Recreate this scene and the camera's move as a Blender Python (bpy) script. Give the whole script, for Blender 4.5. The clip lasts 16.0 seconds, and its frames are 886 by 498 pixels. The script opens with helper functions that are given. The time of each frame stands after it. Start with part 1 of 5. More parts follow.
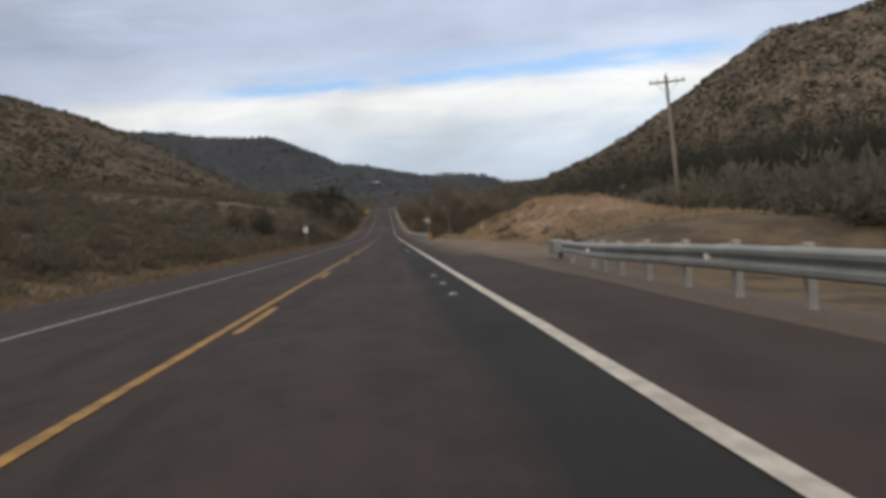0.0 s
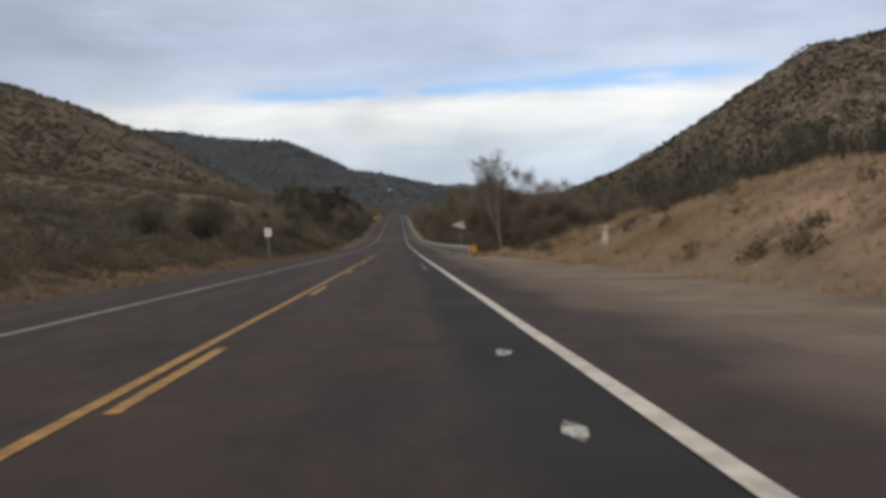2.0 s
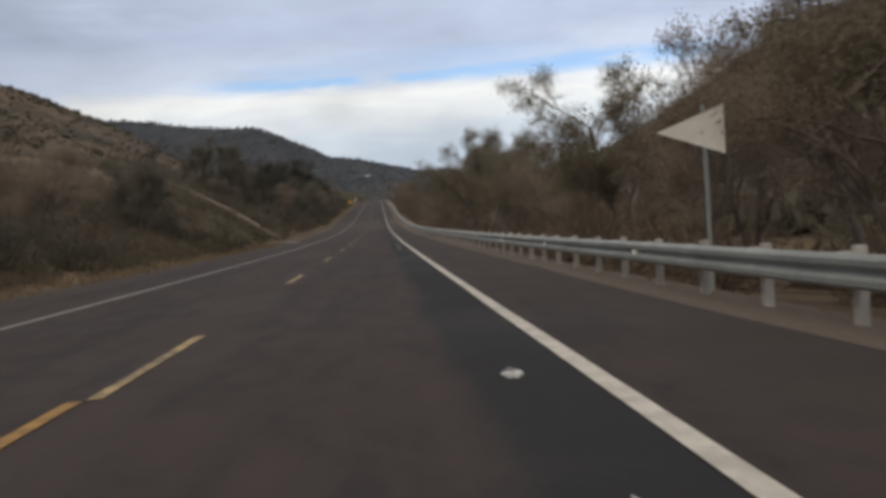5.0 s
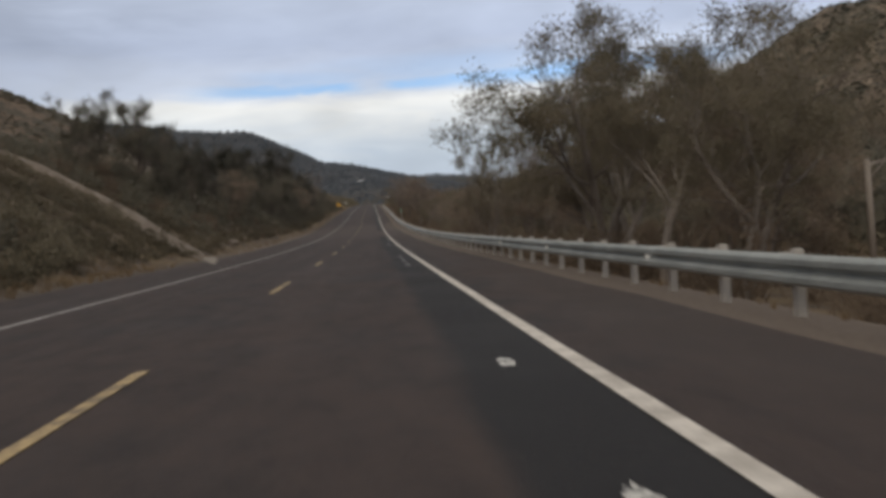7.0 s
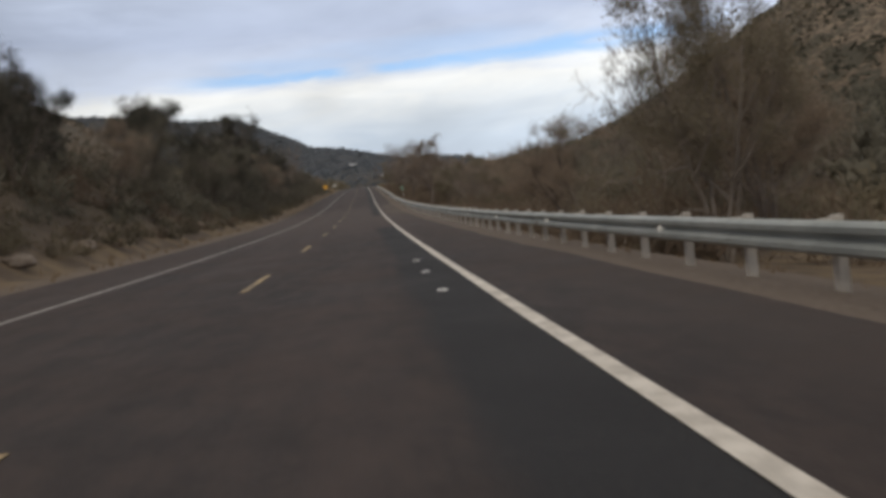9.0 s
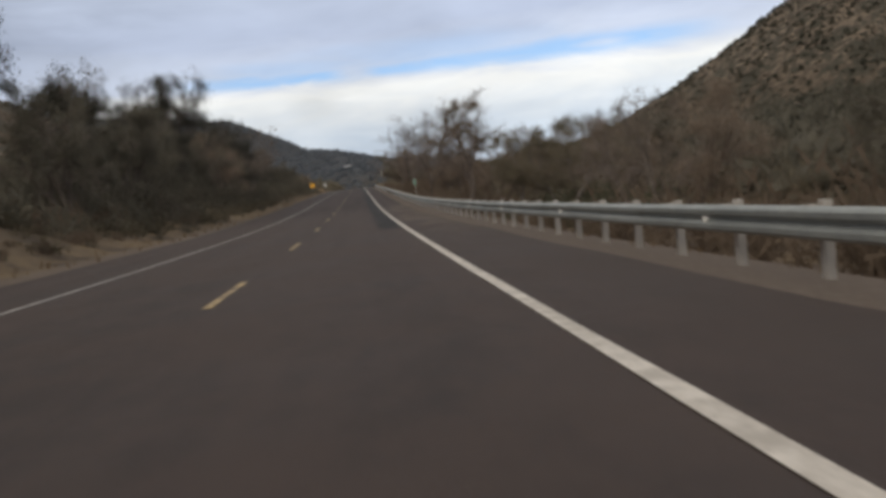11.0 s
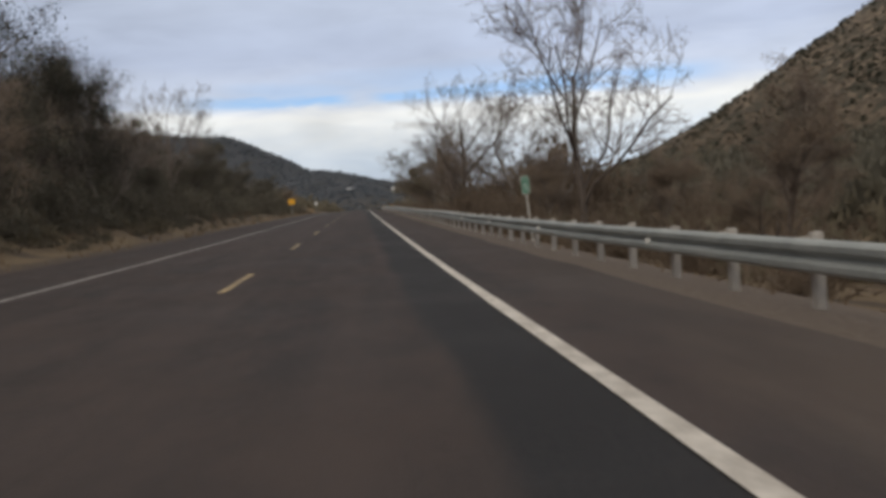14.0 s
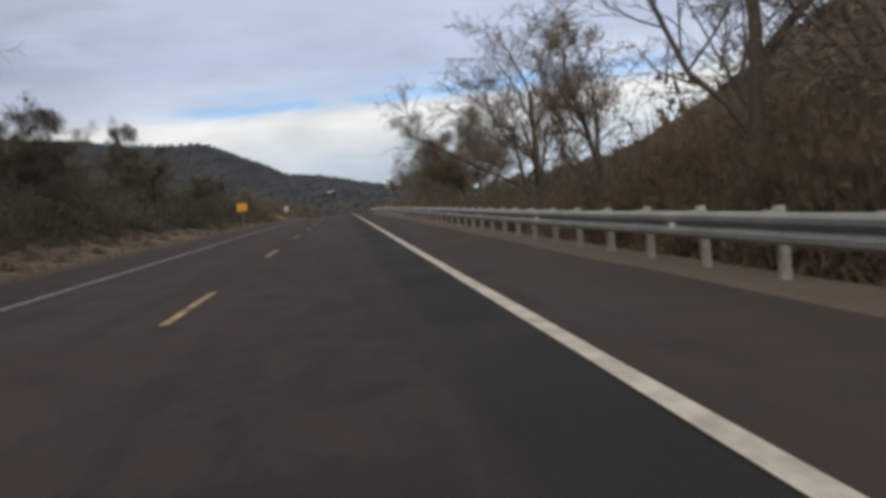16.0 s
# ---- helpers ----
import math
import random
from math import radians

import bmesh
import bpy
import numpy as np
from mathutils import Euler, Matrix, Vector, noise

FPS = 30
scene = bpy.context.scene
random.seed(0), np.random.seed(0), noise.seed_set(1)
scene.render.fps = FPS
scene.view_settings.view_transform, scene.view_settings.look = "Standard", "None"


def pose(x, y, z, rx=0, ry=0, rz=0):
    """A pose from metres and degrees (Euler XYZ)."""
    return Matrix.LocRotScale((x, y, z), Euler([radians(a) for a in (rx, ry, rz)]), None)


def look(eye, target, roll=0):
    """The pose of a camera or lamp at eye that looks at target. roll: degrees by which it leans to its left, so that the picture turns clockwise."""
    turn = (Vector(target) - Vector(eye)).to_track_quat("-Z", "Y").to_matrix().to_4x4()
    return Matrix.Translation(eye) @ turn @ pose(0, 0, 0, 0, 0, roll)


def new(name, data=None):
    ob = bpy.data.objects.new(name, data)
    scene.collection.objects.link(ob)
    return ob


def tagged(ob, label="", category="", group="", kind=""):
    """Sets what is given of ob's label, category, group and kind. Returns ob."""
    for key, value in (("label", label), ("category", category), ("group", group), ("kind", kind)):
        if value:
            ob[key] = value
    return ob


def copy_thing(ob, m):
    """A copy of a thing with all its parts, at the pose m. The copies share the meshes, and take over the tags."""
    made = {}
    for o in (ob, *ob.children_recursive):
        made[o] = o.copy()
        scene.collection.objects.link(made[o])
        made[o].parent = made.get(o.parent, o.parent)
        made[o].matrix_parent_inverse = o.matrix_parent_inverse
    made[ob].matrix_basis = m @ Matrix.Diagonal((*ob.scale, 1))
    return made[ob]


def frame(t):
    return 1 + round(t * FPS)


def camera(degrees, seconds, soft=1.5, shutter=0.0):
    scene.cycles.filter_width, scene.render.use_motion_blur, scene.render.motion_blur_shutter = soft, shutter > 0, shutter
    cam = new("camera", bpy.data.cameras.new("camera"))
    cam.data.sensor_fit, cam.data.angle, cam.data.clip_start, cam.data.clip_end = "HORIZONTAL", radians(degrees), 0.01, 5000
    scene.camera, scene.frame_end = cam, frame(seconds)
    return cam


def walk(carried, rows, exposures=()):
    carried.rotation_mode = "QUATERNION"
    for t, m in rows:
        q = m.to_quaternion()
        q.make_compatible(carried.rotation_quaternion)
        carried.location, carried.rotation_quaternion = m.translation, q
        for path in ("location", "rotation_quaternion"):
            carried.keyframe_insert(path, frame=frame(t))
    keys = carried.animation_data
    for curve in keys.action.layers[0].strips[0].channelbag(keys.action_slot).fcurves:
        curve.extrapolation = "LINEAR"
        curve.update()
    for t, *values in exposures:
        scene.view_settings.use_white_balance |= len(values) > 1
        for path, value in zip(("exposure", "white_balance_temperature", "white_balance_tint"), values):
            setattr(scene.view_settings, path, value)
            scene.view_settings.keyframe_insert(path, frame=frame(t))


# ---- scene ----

# ---------------------------------------------------------------- camera
cam = camera(52.92, 16.0, soft=3.9, shutter=0.1)
PATH = [
    (0.0, pose(-0.004, -0.000, 0.958, 86.708, 4.882, -3.652)),
    (0.5, pose(-0.027, 10.342, 0.603, 88.781, 2.392, -2.716)),
    (1.0, pose(-0.025, 20.637, 0.243, 86.988, 4.134, -3.514)),
    (1.5, pose(0.014, 30.896, -0.111, 87.251, 4.605, -3.498)),
    (2.0, pose(0.025, 41.002, -0.449, 87.494, 2.638, -2.845)),
    (2.5, pose(0.031, 51.175, -0.809, 86.125, 5.216, -3.914)),
    (3.0, pose(0.066, 61.272, -1.140, 86.817, 5.299, -4.607)),
    (3.5, pose(0.127, 71.233, -1.479, 87.717, 2.602, -3.609)),
    (4.0, pose(0.156, 81.101, -1.798, 87.218, 3.070, -3.626)),
    (6.5, pose(-0.060, 129.700, -3.323, 86.285, 5.114, -4.877)),
    (7.0, pose(-0.007, 139.465, -3.632, 86.953, 3.930, -4.599)),
    (7.5, pose(0.002, 149.259, -3.917, 86.963, 3.794, -4.351)),
    (8.0, pose(0.016, 158.976, -4.165, 86.347, 5.200, -4.608)),
    (8.5, pose(0.008, 168.764, -4.436, 86.345, 5.220, -4.657)),
    (9.0, pose(0.076, 178.614, -4.641, 85.734, 6.325, -5.046)),
    (11.5, pose(-0.043, 228.228, -5.498, 86.065, 6.158, -5.483)),
    (12.0, pose(-0.059, 238.130, -5.584, 87.245, 5.366, -5.549)),
    (12.5, pose(-0.042, 247.960, -5.623, 86.068, 6.869, -6.638)),
    (13.0, pose(-0.003, 257.685, -5.628, 86.721, 4.891, -6.211)),
    (13.5, pose(0.003, 267.498, -5.609, 87.612, 4.388, -5.735)),
    (14.0, pose(0.047, 277.377, -5.520, 87.710, 3.683, -5.248)),
    (14.5, pose(0.032, 287.312, -5.411, 86.112, 6.705, -5.876)),
    (15.0, pose(0.034, 297.308, -5.293, 86.167, 8.858, -6.737)),
    (15.5, pose(-0.051, 307.203, -5.148, 86.536, 7.289, -6.825)),
    (16.0, pose(-0.000, 316.969, -5.001, 87.563, 6.230, -6.392)),
]
# exposure drifts a little on the way
LIGHT = [(0.0, 0.04), (0.5, 0.14), (1.0, -0.04), (2.0, 0.02), (3.0, 0.00), (4.0, 0.04), (6.5, -0.04), (7.0, -0.04), (7.5, 0.16), (8.0, 0.08), (9.0, 0.06),
         (11.5, 0.02), (12.0, 0.08), (12.5, 0.00), (14.0, 0.00), (15.0, 0.08), (16.0, -0.02)]
walk(cam, PATH, LIGHT)

# ---------------------------------------------------------------- world, sun, exposure
SUN_ELEV, SUN_TURN = 33.0, 206.0      # degrees; turn is clockwise from straight ahead

world = bpy.data.worlds.new("sky")
scene.world = world
world.use_nodes = True


class Net:
    """Short calls to lay out a node tree."""

    def __init__(self, tree):
        self.tree = tree
        tree.nodes.clear()

    def add(self, kind, **sets):
        node = self.tree.nodes.new(kind)
        for key, value in sets.items():
            if key == "op":
                node.operation = value
            elif key == "data":
                node.data_type = value
            elif key == "blend":
                node.blend_type = value
            elif key == "feature":
                node.feature = value
        return node

    def link(self, a, b):
        self.tree.links.new(a, b)

    def put(self, socket, value):
        if hasattr(value, "is_linked"):
            self.link(value, socket)
        else:
            socket.default_value = value

    def math(self, op, a, b=0.0, clamp=False):
        node = self.add("ShaderNodeMath", op=op)
        node.use_clamp = clamp
        self.put(node.inputs[0], a)
        self.put(node.inputs[1], b)
        return node.outputs[0]

    def step(self, value, lo, hi, a=0.0, b=1.0):
        node = self.add("ShaderNodeMapRange")
        node.interpolation_type = "SMOOTHSTEP"
        for key, val in (("Value", value), ("From Min", lo), ("From Max", hi), ("To Min", a), ("To Max", b)):
            self.put(node.inputs[key], val)
        return node.outputs[0]

    def mix(self, fac, a, b, blend="MIX"):
        node = self.add("ShaderNodeMix", data="RGBA", blend=blend)
        self.put(node.inputs[0], fac)
        self.put(node.inputs[6], a if hasattr(a, "is_linked") else (*a, 1.0))
        self.put(node.inputs[7], b if hasattr(b, "is_linked") else (*b, 1.0))
        return node.outputs[2]

    def noise(self, vector, scale, detail=4.0, rough=0.55, distort=0.0):
        node = self.add("ShaderNodeTexNoise")
        self.put(node.inputs["Vector"], vector)
        node.inputs["Scale"].default_value = scale
        node.inputs["Detail"].default_value = detail
        node.inputs["Roughness"].default_value = rough
        node.inputs["Distortion"].default_value = distort
        return node.outputs["Fac"]

    def scaled(self, vector, x, y, z):
        node = self.add("ShaderNodeVectorMath", op="MULTIPLY")
        self.put(node.inputs[0], vector)
        node.inputs[1].default_value = (x, y, z)
        return node.outputs[0]


def make_sky():
    net = Net(world.node_tree)
    way = net.add("ShaderNodeTexCoord").outputs["Generated"]
    parts = net.add("ShaderNodeSeparateXYZ")
    net.link(way, parts.inputs[0])
    x, y, up = parts.outputs
    turn = net.math("ARCTAN2", x, y)
    # clouds lie in flat layers: stretched sideways
    flat = net.scaled(way, 1.0, 1.0, 3.4)
    broad = net.noise(flat, 2.6, 5.0, 0.55, 0.3)
    fine_n = net.noise(flat, 8.0, 3.5, 0.5, 0.3)
    wisp = net.noise(net.scaled(way, 1.0, 1.0, 4.6), 7.0, 5.0, 0.6, 0.8)
    # elevation, pushed about by the noise
    level = net.math("ADD", up, net.math("MULTIPLY", net.math("SUBTRACT", wisp, 0.5), 0.060))
    ramp = net.add("ShaderNodeValToRGB")
    stops = [(0.0, (0.66, 0.74, 0.86)), (0.05, (0.72, 0.82, 0.94)), (0.080, (0.90, 0.97, 1.04)), (0.112, (1.13, 1.14, 1.12)),
             (0.134, (0.80, 0.88, 1.04)), (0.18, (0.62, 0.705, 0.90)), (0.26, (0.69, 0.775, 0.95)), (0.38, (0.80, 0.80, 0.86)),
             (0.55, (0.84, 0.80, 0.74)), (1.0, (0.80, 0.75, 0.68))]
    while len(ramp.color_ramp.elements) < len(stops):
        ramp.color_ramp.elements.new(0.5)
    for el, (pos, col) in zip(ramp.color_ramp.elements, stops):
        el.position, el.color = pos, (*col, 1.0)
    net.link(level, ramp.inputs[0])
    shade = net.math("ADD", 0.60, net.math("ADD", net.math("MULTIPLY", broad, 0.42), net.math("MULTIPLY", fine_n, 0.38)))
    # the bright layer thins out to lavender on the left, and a shaded cloud hangs in it
    left_edge = net.math("ADD", turn, net.math("MULTIPLY", net.math("SUBTRACT", wisp, 0.5), 0.30))
    shade = net.math("MULTIPLY", shade, net.step(left_edge, -0.40, -0.16, 0.80, 1.0))
    shade = net.math("MULTIPLY", shade, net.step(turn, 0.02, 0.34, 0.98, 1.07))

    def blob(az, el, wide, tall):
        """1 at a place in the sky, falling off to 0 at its margin, with a frayed edge."""
        dx = net.math("DIVIDE", net.math("SUBTRACT", net.math("ADD", turn, net.math("MULTIPLY", net.math("SUBTRACT", fine_n, 0.5), wide)), az), wide)
        dz = net.math("DIVIDE", net.math("SUBTRACT", net.math("ADD", up, net.math("MULTIPLY", net.math("SUBTRACT", wisp, 0.5), tall)), el), tall)
        r = net.math("SQRT", net.math("ADD", net.math("MULTIPLY", dx, dx), net.math("MULTIPLY", dz, dz)))
        return net.step(r, 1.0, 0.1)

    shade = net.math("MULTIPLY", shade, net.math("SUBTRACT", 1.0, net.math("MULTIPLY", blob(-0.035, 0.100, 0.045, 0.024), 0.13)))
    tone = net.add("ShaderNodeVectorMath", op="SCALE")
    net.link(ramp.outputs[0], tone.inputs[0])
    net.link(shade, tone.inputs[3])
    # long rift in the cloud deck ahead, low over the hills, with thin cloud drawn across it
    sway = net.math("ADD", up, net.math("MULTIPLY", net.math("SUBTRACT", wisp, 0.5), 0.016))
    mid = net.math("ADD", 0.1330, net.math("MULTIPLY", turn, 0.006))
    off = net.math("ABSOLUTE", net.math("SUBTRACT", sway, mid))
    half = net.math("ADD", 0.0105, net.math("MULTIPLY", net.step(turn, -0.05, 0.28), 0.0060))
    core = net.step(net.math("DIVIDE", off, half), 1.0, 0.1)
    veil = net.noise(net.scaled(way, 1.0, 1.0, 7.0), 11.0, 4.0, 0.55, 0.6)
    core = net.math("MULTIPLY", core, net.step(veil, 0.28, 0.60, 0.60, 1.0))
    # paler blue spreads over the middle of the rift
    halo = net.math("MULTIPLY", net.math("MAXIMUM", blob(0.10, 0.150, 0.21, 0.024), blob(-0.07, 0.143, 0.14, 0.016)), 0.42)
    rift = net.math("MAXIMUM", core, halo)
    rift = net.math("MULTIPLY", rift, net.step(turn, -0.22, -0.12))
    rift = net.math("MULTIPLY", rift, net.step(turn, 0.44, 0.32))
    # cloudlets lie across the rift
    puff = net.math("MAXIMUM", blob(0.004, 0.1335, 0.034, 0.013), net.math("MULTIPLY", blob(0.285, 0.1345, 0.045, 0.006), 0.7))
    rift = net.math("MULTIPLY", rift, net.math("SUBTRACT", 1.0, net.math("MULTIPLY", puff, 0.85)), clamp=True)
    sky = net.add("ShaderNodeTexSky")
    sky.sky_type, sky.sun_disc = "NISHITA", False
    sky.altitude, sky.dust_density, sky.ozone_density = 1500.0, 0.0, 5.0
    sky.sun_elevation, sky.sun_rotation = radians(SUN_ELEV), radians(SUN_TURN)
    air = net.add("ShaderNodeBackground")
    net.link(sky.outputs[0], air.inputs[0])
    air.inputs[1].default_value = 0.115
    deck = net.add("ShaderNodeBackground")
    net.link(tone.outputs[0], deck.inputs[0])
    deck.inputs[1].default_value = 0.80
    both = net.add("ShaderNodeMixShader")
    net.link(net.math("SUBTRACT", 1.0, net.math("MULTIPLY", rift, 0.80)), both.inputs[0])
    net.link(air.outputs[0], both.inputs[1])
    net.link(deck.outputs[0], both.inputs[2])
    net.link(both.outputs[0], net.add("ShaderNodeOutputWorld").inputs[0])


make_sky()

sun = new("sun", bpy.data.lights.new("sun", "SUN"))
sun.data.energy, sun.data.angle, sun.data.color = 0.78, radians(20), (1.0, 0.88, 0.72)
a, b = radians(SUN_TURN), radians(SUN_ELEV)
sun.matrix_world = look((100 * math.sin(a) * math.cos(b), 100 * math.cos(a) * math.cos(b), 100 * math.sin(b)), (0, 0, 0))


# ---------------------------------------------------------------- materials
def material(name, make, rough=0.9, metal=0.0, bump=0.0, thin=0.0, gleam=0.3):
    """A node material; make(net, position) gives colour, height for bump (or None) and roughness (or None)."""
    mat = bpy.data.materials.new(name)
    mat.use_nodes = True
    net = Net(mat.node_tree)
    place = net.add("ShaderNodeNewGeometry").outputs["Position"]
    colour, height, gloss = make(net, place)
    shader = net.add("ShaderNodeBsdfPrincipled")
    net.put(shader.inputs["Base Color"], colour if hasattr(colour, "is_linked") else (*colour, 1.0))
    net.put(shader.inputs["Roughness"], rough if gloss is None else gloss)
    shader.inputs["Metallic"].default_value = metal
    shader.inputs["Specular IOR Level"].default_value = gleam
    if height is not None and bump:
        node = net.add("ShaderNodeBump")
        node.inputs["Strength"].default_value = min(1.0, bump)
        node.inputs["Distance"].default_value = 0.03
        net.link(height, node.inputs["Height"])
        net.link(node.outputs[0], shader.inputs["Normal"])
    out = shader.outputs[0]
    if thin:
        # light through thin leaves
        through_leaf = net.add("ShaderNodeBsdfTranslucent")
        net.put(through_leaf.inputs["Color"], colour if hasattr(colour, "is_linked") else (*colour, 1.0))
        blend = net.add("ShaderNodeMixShader")
        blend.inputs[0].default_value = thin
        net.link(out, blend.inputs[1])
        net.link(through_leaf.outputs[0], blend.inputs[2])
        out = blend.outputs[0]
    net.link(out, net.add("ShaderNodeOutputMaterial").inputs[0])
    return mat


def two_tone(a, b, scale, fine_scale=None, spread=0.25, stretch=(1, 1, 1)):
    """Colours a and b mixed by a broad noise, with a finer noise over it."""
    def make(net, p):
        v = net.scaled(p, *stretch)
        big = net.noise(v, scale, 4.0)
        small = net.noise(v, fine_scale or scale * 9, 5.0, 0.65)
        fac = net.step(net.math("ADD", big, net.math("MULTIPLY", net.math("SUBTRACT", small, 0.5), 0.6)), 0.5 - spread, 0.5 + spread)
        return net.mix(fac, a, b), small, None
    return make


def asphalt_look(net, p):
    sep = net.add("ShaderNodeSeparateXYZ")
    net.link(p, sep.inputs[0])
    x, y, z = sep.outputs
    along = net.noise(net.scaled(p, 1.0, 0.03, 1.0), 1.1, 3.0)
    patch = net.noise(p, 0.35, 4.0)
    grain = net.noise(p, 55.0, 3.0, 0.7)
    base = net.mix(net.step(along, 0.35, 0.65), (0.0245, 0.0198, 0.0208), (0.0475, 0.0358, 0.0348))
    base = net.mix(net.step(patch, 0.42, 0.62, 0.0, 0.6), base, (0.054, 0.0402, 0.0385))
    blot = net.noise(net.scaled(p, 1.0, 0.4, 1.0), 2.4, 6.0, 0.7)
    base = net.mix(net.step(blot, 0.40, 0.70, 0.0, 0.55), base, (0.069, 0.0495, 0.0445))
    base = net.mix(net.step(blot, 0.50, 0.28, 0.0, 0.45), base, (0.0175, 0.0162, 0.0170))
    dip = net.math("MULTIPLY", net.step(y, 205, 240), net.step(y, 292, 268))
    base = net.mix(net.math("MULTIPLY", dip, net.step(patch, 0.2, 0.6, 0.25, 0.6)), base, (0.084, 0.0640, 0.0575))
    # dark sealer along the edge of the lane, worn at its margin
    edge = net.math("ADD", x, net.math("MULTIPLY", net.math("SUBTRACT", net.noise(net.scaled(p, 1.0, 0.15, 1.0), 1.6, 4.0), 0.5), 0.5))
    seal = net.math("MULTIPLY", net.step(edge, 0.35, 0.62), net.step(x, 1.30, 1.26))
    ends = net.math("ADD", y, net.math("MULTIPLY", patch, 6.0))
    seal = net.math("MULTIPLY", seal, net.math("MAXIMUM", net.step(ends, 224, 220), net.step(ends, 249.5, 251)))
    base = net.mix(net.math("MULTIPLY", seal, net.step(patch, 0.25, 0.5, 0.55, 0.95)), base, (0.0175, 0.0182, 0.0215))
    # dust and gravel carried on to the shoulder of the lay-by
    dust = net.math("ADD", net.math("MULTIPLY", net.math("SUBTRACT", patch, 0.5), 1.6), net.step(x, 1.5, 3.2))
    dust = net.math("MULTIPLY", net.step(dust, 0.2, 1.0), net.math("MULTIPLY", net.step(y, 26, 36), net.step(y, 104, 92)))
    base = net.mix(net.math("MULTIPLY", dust, 0.85), base, (0.285, 0.222, 0.180))
    # thinner dust on the shoulder further on
    film = net.math("ADD", net.noise(net.scaled(p, 1.0, 0.22, 1.0), 0.9, 4.0), net.math("MULTIPLY", net.step(x, 1.4, 3.0), 0.25))
    film = net.math("MULTIPLY", net.math("MULTIPLY", net.step(film, 0.45, 0.80), net.step(x, 1.36, 1.9)), net.math("MULTIPLY", net.step(y, 236, 250), net.step(y, 292, 276)))
    base = net.mix(net.math("MULTIPLY", film, 0.70), base, (0.200, 0.155, 0.122))
    base = net.mix(net.math("MULTIPLY", net.step(x, 1.5, 2.6), 0.55), base, (0.056, 0.0425, 0.0380))
    base = net.mix(net.math("MULTIPLY", net.step(grain, 0.45, 0.75), 0.30), base, (0.090, 0.080, 0.074))
    return base, grain, net.step(patch, 0.3, 0.7, 0.84, 0.97)


